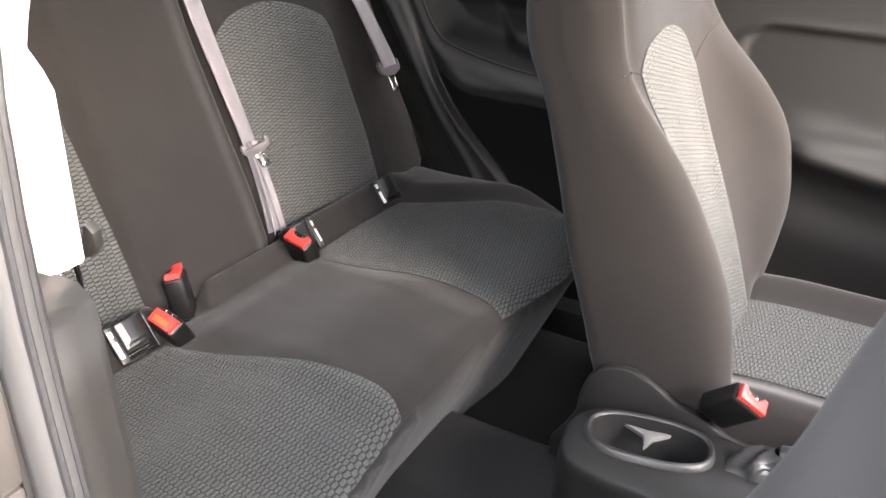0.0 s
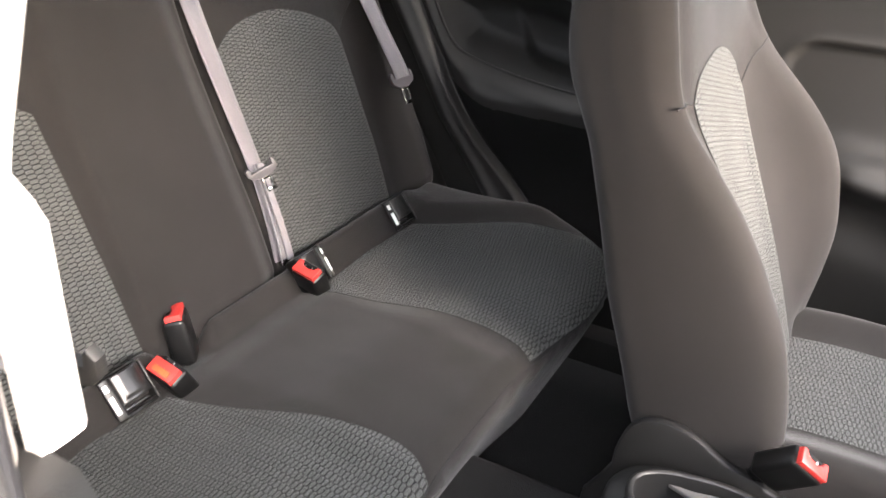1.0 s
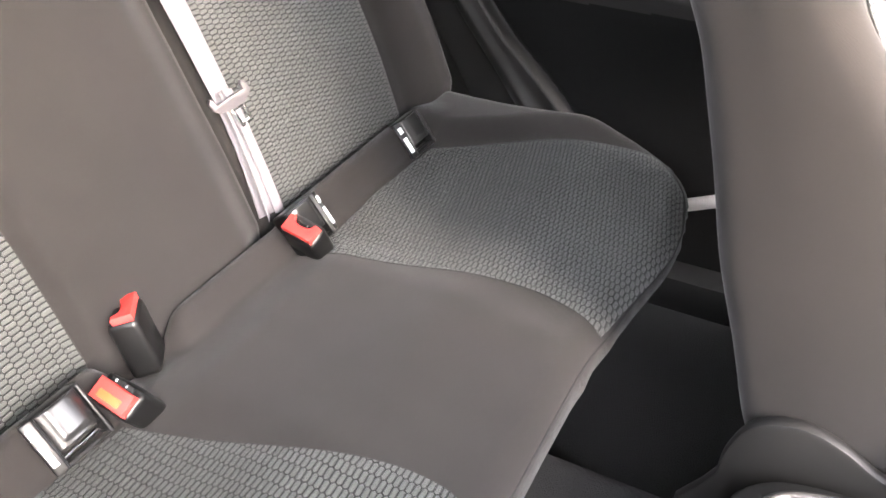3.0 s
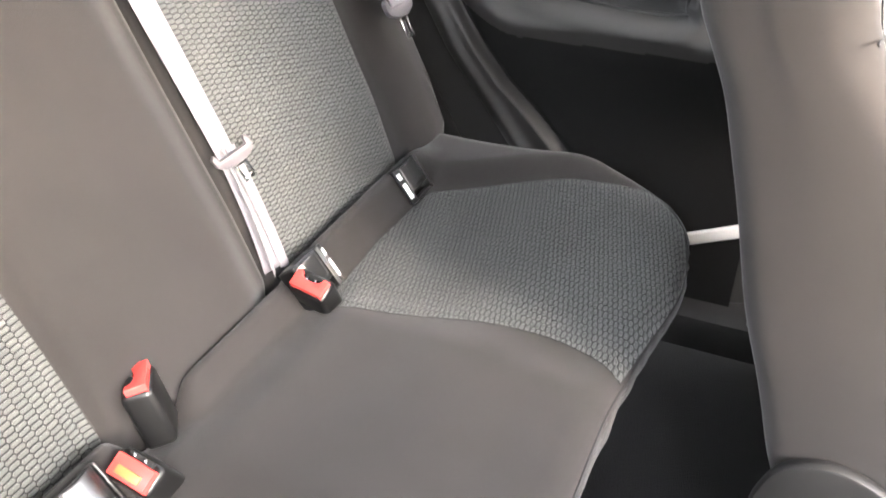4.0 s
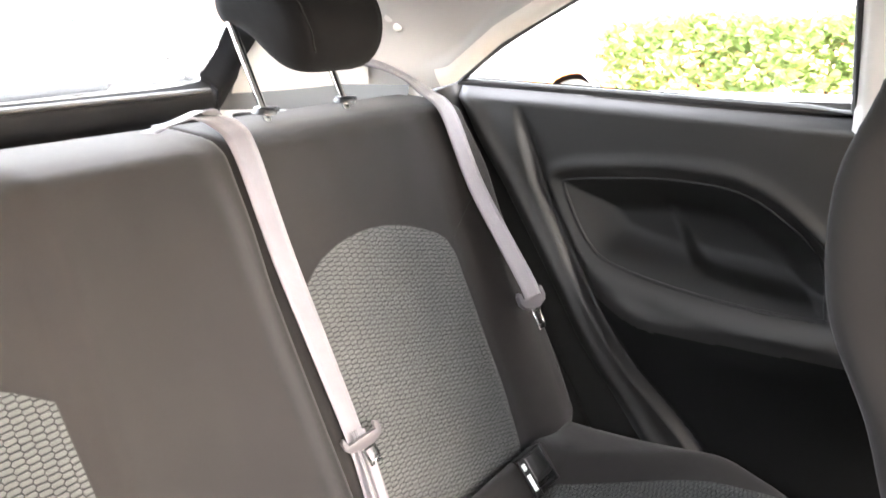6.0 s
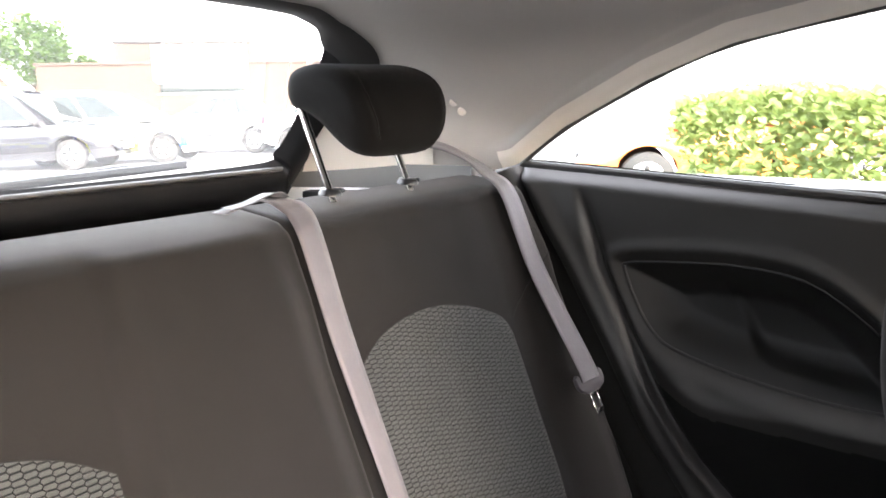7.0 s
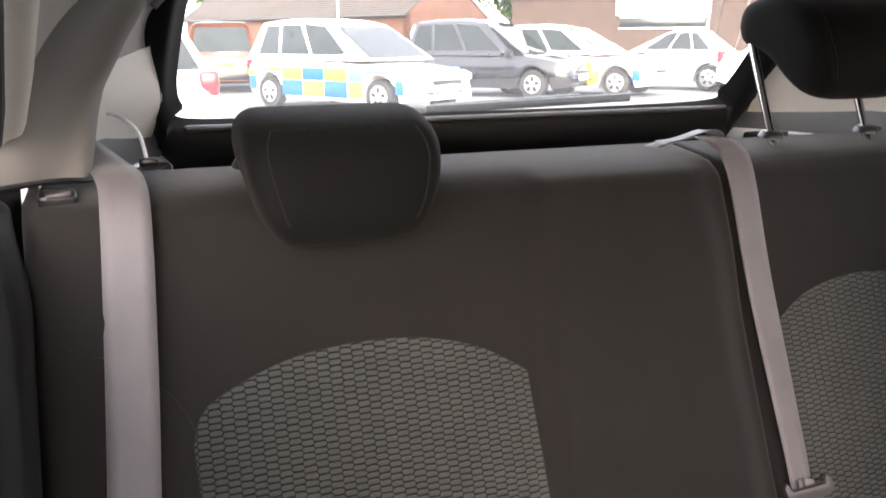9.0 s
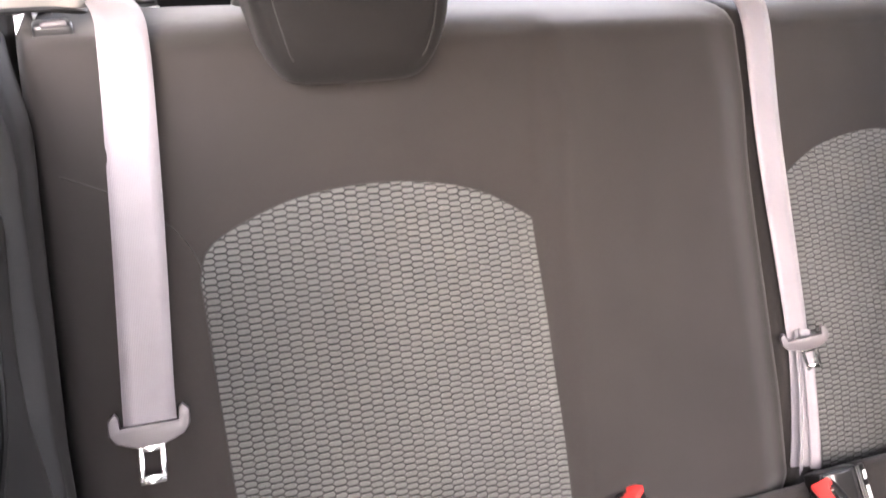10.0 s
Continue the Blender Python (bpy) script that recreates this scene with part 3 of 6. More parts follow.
def front_seat(name, at, lean, label, worn=0.0):
    """A front seat: backrest with bolsters, cushion, plastic side covers and the two head-restraint sleeves."""
    root = thing(name, (at[0], at[1], 0.30), label, "car seat", "front seats")
    hinge = Matrix.Translation((at[0], 0.24 + at[1], 0.52)) @ Matrix.Rotation(radians(lean), 4, 'X') @ Matrix.Translation((0, -0.24, -0.52))
    n = 56
    zs = [0.50 + (1.26 - 0.50) * (1 - (1 - k / n) ** 1.25) for k in range(n + 1)]
    secs = [front_section(z, worn) for z in zs]
    k = len(secs[0])
    verts, uvs, faces = [], [], []
    for z, sec in zip(zs, secs):
        for x, y in sec:
            w = 0.0015 * noise.noise((x * 7, z * 6, 2.2))
            verts.append(hinge @ Vector((x, y + w, z)))
            uvs.append((x + y, z))
    # the rounded crown
    cx, cy = 0.0, (FS_R[-1] + FS_C[-1]) / 2
    base = secs[-1]
    for q in range(1, 6):
        a = q / 5 * math.pi / 2
        for x, y in base:
            verts.append(hinge @ Vector((cx + (x - cx) * (1 - 0.16 * (1 - math.cos(a))) * (1 if q < 5 else 0.8), cy + (y - cy) * max(0.06, math.cos(a)), 1.26 + 0.022 * math.sin(a))))
            uvs.append((x, 1.26 + y))
    rows = len(verts) // k
    for j in range(rows - 1):
        for i in range(k):
            faces.append((j * k + i, j * k + (i + 1) % k, (j + 1) * k + (i + 1) % k, (j + 1) * k + i))
    faces.append(tuple(range((rows - 1) * k, rows * k)))
    faces.append(tuple(range(k))[::-1])
    mesh_ob("backrest", verts, faces, M_CLOTH, root, "", uvs)

    front_line = {}

    def mid(x, z):
        """The y of the backrest's front face."""
        key = round(z, 3)
        if key not in front_line:
            sec = front_section(key)
            q = len(sec) // 2
            run = sorted(((p[0], p[1]) for p in sec[q - 17:q + 18]), key=lambda p: p[0])
            front_line[key] = ([p[0] for p in run], [p[1] for p in run])
        return float(np.interp(x, *front_line[key])) - 0.0012
    left = along([(-0.130, 0.56), (-0.160, 0.75), (-0.168, 0.93), (-0.160, 1.036)])
    right = along([(0.118, 0.56), (0.112, 0.75), (0.106, 0.93), (0.108, 1.005)])
    top = along([(-0.160, 1.036), (-0.125, 1.064), (-0.06, 1.078), (0.010, 1.079), (0.065, 1.066), (0.096, 1.042), (0.108, 1.005)])
    bottom = along([(-0.130, 0.56), (0, 0.556), (0.125, 0.56)])
    f = coons(left, right, bottom, top)

    def place(p, q):
        x, z = f(p, q)
        return hinge @ Vector((x, mid(x, z) - 0.003 * sstep(0, 0.02, min(p, 1 - p, 1 - q) * 0.25), z))
    grid_ob("woven_insert", 40, 80, place, M_CELLS, root, "light grey honeycomb-woven fabric insert", uvf=lambda p, q: tuple(f(p, q)))
    edge = [left(t / 20) for t in range(21)] + [top(t / 20) for t in range(1, 21)] + [right(1 - t / 20) for t in range(1, 21)]
    part("seam", sweep([hinge @ Vector((x, mid(x, z) + 0.0005, z)) for x, z in edge], 0.0010, 6), M_THREAD, root)
    # the seams from the insert's upper corners out over the bolsters
    for line in (((-0.160, 1.036), (-0.185, 1.043), (-0.21, 1.046), (-0.232, 1.046)), ((0.108, 1.010), (0.140, 1.032), (0.178, 1.052), (0.215, 1.068))):
        pts = [hinge @ Vector((x, mid(x, z) + 0.0002, z)) for x, z in smooth_line(line, 6)]
        part("seam", sweep(pts, 0.0012, 6), M_THREAD, root)
    for s in (-0.07, 0.07):
        part("post_sleeve", cyl(0.013, 0.011, 0.014, hinge @ pose(s, 0.482, 1.286), 20, 0.002), M_BLACK, root)
        part("post", cyl(0.0055, 0.0055, 0.09, hinge @ pose(s, 0.482, 1.325), 14), M_CHROME, root)
    # cushion
    T = Matrix.Translation((at[0], at[1], 0))

    def top_z(x, y):
        return 0.585 + 0.028 * sstep(0.13, 0.22, abs(x)) + 0.02 * sstep(-0.1, -0.25, y) - 0.012 * sstep(0.1, 0.28, y) + 0.0015 * noise.noise((x * 6, y * 6, 7))
    pad("cushion", (-0.256, 0.256, -0.285, 0.31), 0.008, lambda x, y: sd_rrect(x, y, -0.235, 0.235, -0.26, 0.285, 0.06), top_z, 0.04, 0.42, lambda x, y, h: T @ Vector((x, y, h)), M_CLOTH, root)
    grid_ob("cushion_insert", 40, 60, lambda p, q: T @ Vector((-0.135 + 0.27 * p, -0.24 + 0.47 * q, top_z(-0.135 + 0.27 * p, -0.24 + 0.47 * q) + 0.0025)), M_CELLS, root, "light grey honeycomb-woven fabric insert", uvf=lambda p, q: (0.27 * p, 0.47 * q))
    # frame, rails and plastic covers beside the hinge
    part("seat_frame", rbox(0.40, 0.46, 0.10, T @ pose(0, 0.02, 0.40), 0.01), M_BLACK, root)
    for s in (-1, 1):
        part("rail", rbox(0.04, 0.62, 0.035, T @ pose(s * 0.19, 0.03, 0.325), 0.006), M_BLACK, root)
        out = [(0.38, 0.37), (0.384, 0.50), (0.378, 0.550), (0.362, 0.586), (0.334, 0.604), (0.303, 0.607), (0.269, 0.596), (0.228, 0.572), (0.184, 0.562), (0.12, 0.540), (-0.2, 0.50), (-0.24, 0.44), (-0.24, 0.38)]
        o = [tuple(p) for p in smooth_line(out, 4, closed=True)]
        part("side_cover", prism(o, 0.018, T @ Matrix.Translation((0.238 if s > 0 else -0.256, 0, 0)) @ Matrix(((0, 0, 1, 0), (1, 0, 0, 0), (0, 1, 0, 0), (0, 0, 0, 1))), 0.006), M_PLASTIC, root)
    return root


front_seat("front_passenger_seat", (0.375, 0.0), 0, "upright grey cloth front seat with honeycomb inserts beside the console")
front_seat("driver_seat", (-0.40, -0.17), 38, "grey cloth driver's seat with its backrest tipped forward", 0.03)

# ==== head restraints of the rear seat ====
def rear_headrest(x, lift, label):
    """A comma-shaped head restraint: a thin upper part on two leaning posts and a lobe that hangs in front."""
    foot = Vector((x, 1.320, 1.203))
    o = foot + BACK_V * lift
    root = thing("headrest", o, label, "headrest", "rear headrests")
    # profile in y (minus: forward) and z
    prof = [(0.022, 0.002), (0.032, 0.028), (0.020, 0.058), (-0.030, 0.068), (-0.085, 0.060), (-0.126, 0.036), (-0.144, -0.006), (-0.140, -0.046), (-0.116, -0.070), (-0.088, -0.068), (-0.064, -0.052), (-0.036, -0.024), (-0.004, -0.006)]
    ring = smooth_line(prof, 4, closed=True)
    k = len(ring)
    verts, uvs, faces = [], [], []
    W = 0.105
    us = [math.sin(math.pi / 2 * (-1 + 2 * i / 44)) for i in range(1, 44)]
    us = [(u, 1.0) for u in us]
    us = [(-1.004, 0.25), (-1.003, 0.55), (-1.001, 0.85)] + us + [(1.001, 0.85), (1.003, 0.55), (1.004, 0.25)]
    cy, cz = -0.070, 0.010
    loop = [tuple(p) for p in smooth_line([(-0.060, 0.050), (0.060, 0.050), (0.078, 0.046), (0.083, 0.020), (0.073, -0.026), (0.064, -0.044), (0.040, -0.049), (-0.040, -0.049), (-0.064, -0.044), (-0.073, -0.026), (-0.083, 0.020), (-0.078, 0.046)], 6, closed=True)]
    for u, k0 in us:
        e = max(0.0, (abs(u) - 0.72) / 0.28)
        sc = 0.58 + 0.42 * math.sqrt(max(0.0, 1 - e ** 2.2)) if k0 == 1.0 else 0.58 * k0
        for y, z in ring:
            low = min(1.0, max(0.0, (0.035 - cz - (z - cz) * sc) / 0.112))
            xx = u * W * (1 - 0.17 * low ** 1.4)
            bow = 0.008 * (1 - u * u) * sstep(-0.05, -0.12, y)
            w = 0.001 * noise.noise((xx * 20, z * 20 + x, y * 20))
            p = Vector((xx, cy + (y - cy) * sc - bow + w, cz + (z - cz) * sc + 0.016 * abs(u) ** 5 * low))
            if p.y < -0.06:
                # the cover is drawn in along its seam
                p.y += 0.0035 * math.exp(-(min(math.hypot(p.x - a, p.z - b) for a, b in loop) / 0.004) ** 2)
            verts.append(o + p)
            uvs.append((xx + y, z))
    for i in range(len(us) - 1):
        for j in range(k):
            faces.append((i * k + j, i * k + (j + 1) % k, (i + 1) * k + (j + 1) % k, (i + 1) * k + j))
    faces.append(tuple(range(k))[::-1])
    faces.append(tuple(range((len(us) - 1) * k, len(us) * k)))
    mesh_ob("cushion", verts, faces, M_HEAD, root, "", uvs)
    # stitched seam round the front face
    face = [v - o for v in verts if (v - o).y < -0.06]
    pts = []
    for a, b in loop:
        near = sorted(face, key=lambda p: (p.x - a) ** 2 + (p.z - b) ** 2)[:4]
        ws = [1 / ((p.x - a) ** 2 + (p.z - b) ** 2 + 1e-7) for p in near]
        pts.append(o + Vector((a, sum(p.y * q for p, q in zip(near, ws)) / sum(ws) - 0.0004, b)))
    part("seam", sweep(pts, 0.0010, 6, closed=True), M_THREAD, root)
    for s in (-0.088, 0.088):
        a, b = foot + Vector((s, 0, 0)) - BACK_V * 0.03, o + Vector((s, 0, 0)) + BACK_V * 0.02
        part("post", sweep([a, b], 0.0058, 16), M_CHROME, root, "polished steel post")
    return root


rear_headrest(-0.370, 0.0, "dark grey cloth headrest pushed down onto the backrest")
rear_headrest(0.367, 0.138, "dark grey cloth headrest raised on two steel posts")
for x in (-0.370, 0.367):
    for s in (-0.088, 0.088):
        p = Vector((x + s, 1.320, 1.207))
        sl = thing("headrest_sleeve", p, "black plastic headrest sleeve in the top of the backrest", "headrest sleeve", "headrest sleeves")
        part("collar", cyl(0.019, 0.014, 0.010, Matrix.Translation(p) @ pose(0, 0, 0, 6, 0, 0), 22, 0.002), M_BLACK, sl)
        part("push_button", rbox(0.012, 0.012, 0.007, Matrix.Translation(p + Vector((0.020, 0, 0))), 0.002), M_BLACK, sl)

# ==== the car's shell: floor, panels, pillars, roof, hatch ====
WIN_Y = [0.30, 0.644, 0.834, 0.969, 1.136, 1.247]
WIN_Z = [1.452, 1.443, 1.410, 1.364, 1.289, 1.221]


def glass_x(z):
    """Half the width of the car at the glass, by height: the sides lean in."""
    return 0.692 - 0.40 * (z - 1.20)


def roof_z(y):
    return float(np.interp(y, [-0.6, 0.0, 0.5, 0.9, 1.3, 1.52, 1.75], [1.44, 1.485, 1.50, 1.497, 1.485, 1.468, 1.44]))


def hatch_y(z):
    return 1.72 - 0.90 * (z - 1.22)


RECESS = smooth_line([(1.057, 1.050), (1.040, 1.074), (0.96, 1.084), (0.85, 1.090), (0.74, 1.078), (0.66, 1.030), (0.610, 0.975), (0.595, 0.90), (0.60, 0.866), (0.70, 0.862), (0.84, 0.877), (0.955, 0.904), (1.000, 0.935), (1.032, 0.985)], 3, closed=True)


def inside(u, v, loop):
    """Distance inside (plus) a closed loop of points."""
    best, odd = 9.0, False
    for i in range(len(loop)):
        (ax, ay), (bx, by) = loop[i - 1], loop[i]
        ex, ey = bx - ax, by - ay
        t = min(1.0, max(0.0, ((u - ax) * ex + (v - ay) * ey) / (ex * ex + ey * ey)))
        best = min(best, math.hypot(u - ax - t * ex, v - ay - t * ey))
        if (ay > v) != (by > v) and u < ax + (v - ay) / (by - ay) * ex:
            odd = not odd
    return best if odd else -best


def quarter_x(y, z):
    """The inner face of the rear side panel: belt-line shelf, oval recess, armrest and the slanting trim edges."""
    zt = 1.150 + 0.0526 * (y - 0.60)
    x = 0.684 + 0.044 * sstep(zt + 0.004, zt + 0.036, z)
    d = inside(y, z, RECESS) if 0.55 < y < 1.1 and 0.82 < z < 1.13 else -0.2
    x += 0.052 * sstep(-0.002, 0.085, d)
    x -= 0.006 * math.exp(-((d + 0.006) / 0.012) ** 2)
    # a pull pocket inside the recess
    e2 = inside(y, z, POCKET) if d > 0.0 else -0.2
    x += 0.014 * sstep(-0.004, 0.016, e2) * sstep(1.07, 0.96, z)
    zc = 0.842 + 0.045 * sstep(0.86, 1.0, y)
    x -= 0.030 * math.exp(-((z - zc) / (0.030 if z > zc else 0.075)) ** 2) * sstep(1.03, 0.90, y) * (1 - sstep(0.0, 0.03, d))
    x += 0.022 * sstep(0.80, 0.62, z)
    # two trim edges that run down and forward beside the seat
    e = y - float(np.interp(z, [0.50, 0.626, 0.731, 0.91, 1.052, 1.20], [0.70, 0.799, 0.893, 1.006, 1.077, 1.13]))
    f = y - float(np.interp(z, [0.50, 0.625, 0.779, 0.913, 1.055, 1.175, 1.22], [0.80, 0.899, 0.996, 1.069, 1.152, 1.234, 1.27]))
    low = sstep(1.20, 1.10, z)
    x -= 0.016 * sstep(0.0, 0.018, e) * low
    x += 0.008 * math.exp(-(e / 0.009) ** 2) * low
    x -= 0.010 * math.exp(-((f + 0.022) / 0.018) ** 2)
    x += 0.030 * sstep(-0.004, 0.016, f)
    return x


POCKET = smooth_line([(0.850, 0.985), (0.815, 0.925), (0.74, 0.908), (0.64, 0.900), (0.50, 0.90), (0.45, 1.1), (0.60, 1.25), (0.85, 1.20), (0.885, 1.08)], 3, closed=True)


def pocket_depth(y, z):
    return inside(y, z, RECESS) - 0.017


def side(s):
    """All that stands at one side of the cabin; s is +1 or -1."""
    yf = 0.46 if s > 0 else 0.585
    off = 0.0 if s > 0 else 0.016
    P = thing("side_panel", (s * 0.70, 0.9, 0.35), "dark grey moulded plastic rear side panel with oval recess and armrest", "side panel", "rear side panels")
    nu, nv = 270, 300
    ys = [yf + (1.385 - yf) * i / nu for i in range(nu + 1)]
    pts = [(y, 0.28 + (1.192 + 0.0526 * (y - 0.60) - 0.28) * j / nv) for j in range(nv + 1) for y in ys]
    depth = [pocket_depth(y, z) if 0.58 < y < 1.08 and 0.84 < z < 1.11 else -0.2 for y, z in pts]
    cut = {"recess": [], "panel": [], "lower": []}
    for j in range(nv):
        for i in range(nu):
            q = (j * (nu + 1) + i, j * (nu + 1) + i + 1, (j + 1) * (nu + 1) + i + 1, (j + 1) * (nu + 1) + i)
            q = q[::-1] if s > 0 else q
            y, z = pts[q[0]]
            # below the armrest line the same sheet gets a much darker colour
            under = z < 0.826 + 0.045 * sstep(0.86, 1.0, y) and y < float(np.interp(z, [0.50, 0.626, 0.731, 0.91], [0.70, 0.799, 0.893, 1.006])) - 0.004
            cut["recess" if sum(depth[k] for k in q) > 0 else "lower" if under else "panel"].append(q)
    for deep, name, mat, note in (("panel", "panel", M_PANEL, ""), ("recess", "recess_lining", M_RECESS, "black lining of the recess"), ("lower", "lower_panel", M_LOWER, "darker part of the panel under the armrest")):
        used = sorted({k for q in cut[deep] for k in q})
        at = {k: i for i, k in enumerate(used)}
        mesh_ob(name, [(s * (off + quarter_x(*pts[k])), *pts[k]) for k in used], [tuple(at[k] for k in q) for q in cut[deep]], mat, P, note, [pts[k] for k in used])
    bead = []
    for y, z in RECESS:
        gy, gz = inside(y + 0.002, z, RECESS) - inside(y - 0.002, z, RECESS), inside(y, z + 0.002, RECESS) - inside(y, z - 0.002, RECESS)
        g = math.hypot(gy, gz) or 1.0
        y, z = y + 0.017 * gy / g, z + 0.017 * gz / g
        bead.append(Vector((s * (off + quarter_x(y, z) + 0.0012), y, z)))
    part("lining_edge", sweep(bead, 0.0034, 8, closed=True), M_RECESS, P, "black rolled edge of the lining")
    part("rear_edge", sweep([Vector((s * (0.712 + off), y, z)) for y, z in ((1.02, 0.56), (1.09, 0.70), (1.18, 0.92), (1.25, 1.08), (1.300, 1.200))], 0.040, 12), M_PLASTIC, P)
    # quarter window
    low = [(y, 1.187 + (1.221 - 1.187) * (y - 0.60) / 0.647) for y in np.linspace(0.60, 1.247, 12)]
    up = [(y, float(np.interp(y, WIN_Y, WIN_Z))) for y in np.linspace(1.247, 0.60, 20)]
    up = [tuple(p) for p in smooth_line([(1.247, 1.221), (1.136, 1.289), (0.969, 1.364), (0.834, 1.410), (0.644, 1.443), (0.60, 1.446)], 5)]
    loop = low + up[1:]
    W = thing("quarter_window", (s * 0.69, 0.92, 1.2), "fixed clear rear quarter window in a black rubber seal", "window", "quarter windows")
    bm = bmesh.new()
    bm.faces.new([bm.verts.new((s * (glass_x(z) + 0.012 + off), y, z)) for y, z in loop])
    ob = part("pane", bm, M_PANE, W, "clear glass pane", smooth=False)
    ob.visible_shadow = False
    part("seal", sweep([Vector((s * (glass_x(z) + 0.004 + off), y, z)) for y, z in loop], 0.0065, 8, closed=True), M_RUBBER, W)
    # B-pillar: pale upper trim, dark lower trim
    B = thing("door_pillar", (s * 0.70, 0.5, 0.35), "door pillar with pale upper trim and dark lower trim", "pillar", "door pillars")

    def upper(a, b):
        if s > 0:
            z = 1.116 + (1.47 - 1.116) * b
            y0, y1, x = 0.419 + 0.028 * sstep(1.205, 1.228, z), 0.603 - 0.01 * b, glass_x(max(z, 1.2)) - 0.004
            prof = [(y0 + 0.004, x + 0.040), (y0, x + 0.020), (y0 + 0.002, x + 0.004), (y0 + 0.014, x - 0.006), (y0 + 0.05, x - 0.014), (y1 - 0.05, x - 0.014), (y1 - 0.012, x - 0.006), (y1, x + 0.004), (y1, x + 0.03)]
        else:
            z = 1.091 + (1.47 - 1.091) * b
            lean, y0, y1 = 0.34 * max(0.0, z - 1.22), 0.457, 0.603 - 0.01 * b
            xo, xi = 0.687 - lean, 0.660 + 0.0115 * sstep(1.194, 1.218, z) - lean
            prof = [(y0 + 0.010, xo + 0.001), (y0, xo), (y0, 0.5 * (xo + xi)), (y0 + 0.001, xi + 0.004), (y0 + 0.005, xi), (y0 + 0.04, xi - 0.004), (y1 - 0.05, xi - 0.003), (y1 - 0.012, xi + 0.006), (y1, xi + 0.03)]
        t = a * (len(prof) - 1)
        i = min(int(t), len(prof) - 2)
        y = prof[i][0] + (prof[i + 1][0] - prof[i][0]) * (t - i)
        x = prof[i][1] + (prof[i + 1][1] - prof[i][1]) * (t - i)
        return Vector((s * x, y, z))
    if s < 0:
        part("edge_trim", sweep([Vector((-(0.716 - 0.34 * max(0.0, z - 1.22)), 0.482, z)) for z in np.linspace(0.40, 1.47, 30)], 0.0285, 20), M_COVER, B, "grey edge trim behind the door seal")
    grid_ob("upper_trim", 32, 30, upper, M_PILLAR, B, "pale grey plastic upper trim", flip=s > 0)

    def lower(a, b):
        z = 0.30 + (1.092 - 0.30) * min(1.0, b / 0.95)
        y0 = (0.408 - 0.09 * (1.1 - z)) if s < 0 else 0.43
        prof = [(y0, 0.06), (y0 - 0.004, 0.02), (y0 + 0.004, -0.006), (y0 + 0.03, -0.016), (0.54, -0.018), (0.575, -0.014), (0.59, 0.0), (0.595, 0.03)]
        t = a * (len(prof) - 1)
        i = min(int(t), len(prof) - 2)
        y = prof[i][0] + (prof[i + 1][0] - prof[i][0]) * (t - i)
        dx = prof[i][1] + (prof[i + 1][1] - prof[i][1]) * (t - i)
        if b > 0.99:
            y, dx = 0.50 + (y - 0.50) * 0.85, 0.03
        return Vector((s * ((0.700 if s < 0 else 0.735) + dx), y, z))
    grid_ob("lower_trim", 28, 20, lower, M_PLASTIC, B, "dark grey plastic lower trim", flip=s > 0)
    part("door_seal", sweep([Vector((s * (0.746 - 0.12 * max(0.0, z - 1.2)), (0.400 - 0.07 * max(0.0, 1.1 - z)) if s < 0 else 0.44, z)) for z in np.linspace(0.30, 1.47, 24)], 0.012, 10), M_RUBBER, B)
    for ang in (200, 236, 282):
        ca, sa = math.cos(radians(ang)), math.sin(radians(ang))
        part("seal_lip", sweep([Vector((s * (0.746 - 0.12 * max(0.0, z - 1.2) - 0.012 * ca * -s * s), (0.400 - 0.07 * max(0.0, 1.1 - z) if s < 0 else 0.44) + 0.012 * sa, z)) for z in np.linspace(0.30, 1.47, 24)], 0.0022, 6), M_BLACK, B)
    part("painted_post", join(*[rbox(0.125, 0.15, 0.062, pose(s * (0.820 - 0.12 * max(0.0, z - 1.2)), 0.475 if s < 0 else 0.52, z), 0.006) for z in np.arange(0.33, 1.47, 0.06)]), M_BODY, B, "painted metal post")
    # sill
    S = thing("door_sill", (s * 0.70, 0.1, 0.30), "painted door sill with a pale metal tread strip", "door sill", "door sills")
    part("sill", rbox(0.14, 1.9, 0.16, pose(s * 0.72, 0.0, 0.28), 0.02), M_PLASTIC, S)
    part("tread_strip", rbox(0.012, 0.16, 0.022, pose(s * 0.698, 0.50, 0.512, -24, 0, 0), 0.003), M_PILLAR, S, "pale trim strip")


side(1)
side(-1)

# outer skin of the body beside and behind the cabin
skin = part("body_skin", join(rbox(0.03, 1.36, 0.95, pose(0.83, 1.12, 0.72), 0.01), rbox(0.03, 1.36, 0.95, pose(-0.83, 1.12, 0.72), 0.01), rbox(0.12, 0.70, 0.02, pose(0.775, 0.93, 1.19), 0.006), rbox(0.12, 0.70, 0.02, pose(-0.775, 0.93, 1.19), 0.006), rbox(1.66, 0.03, 0.80, pose(0, 1.85, 0.65), 0.01)), M_BODY, None)
tagged(skin, "painted metal body sides round the cabin", "car body", kind="structure")

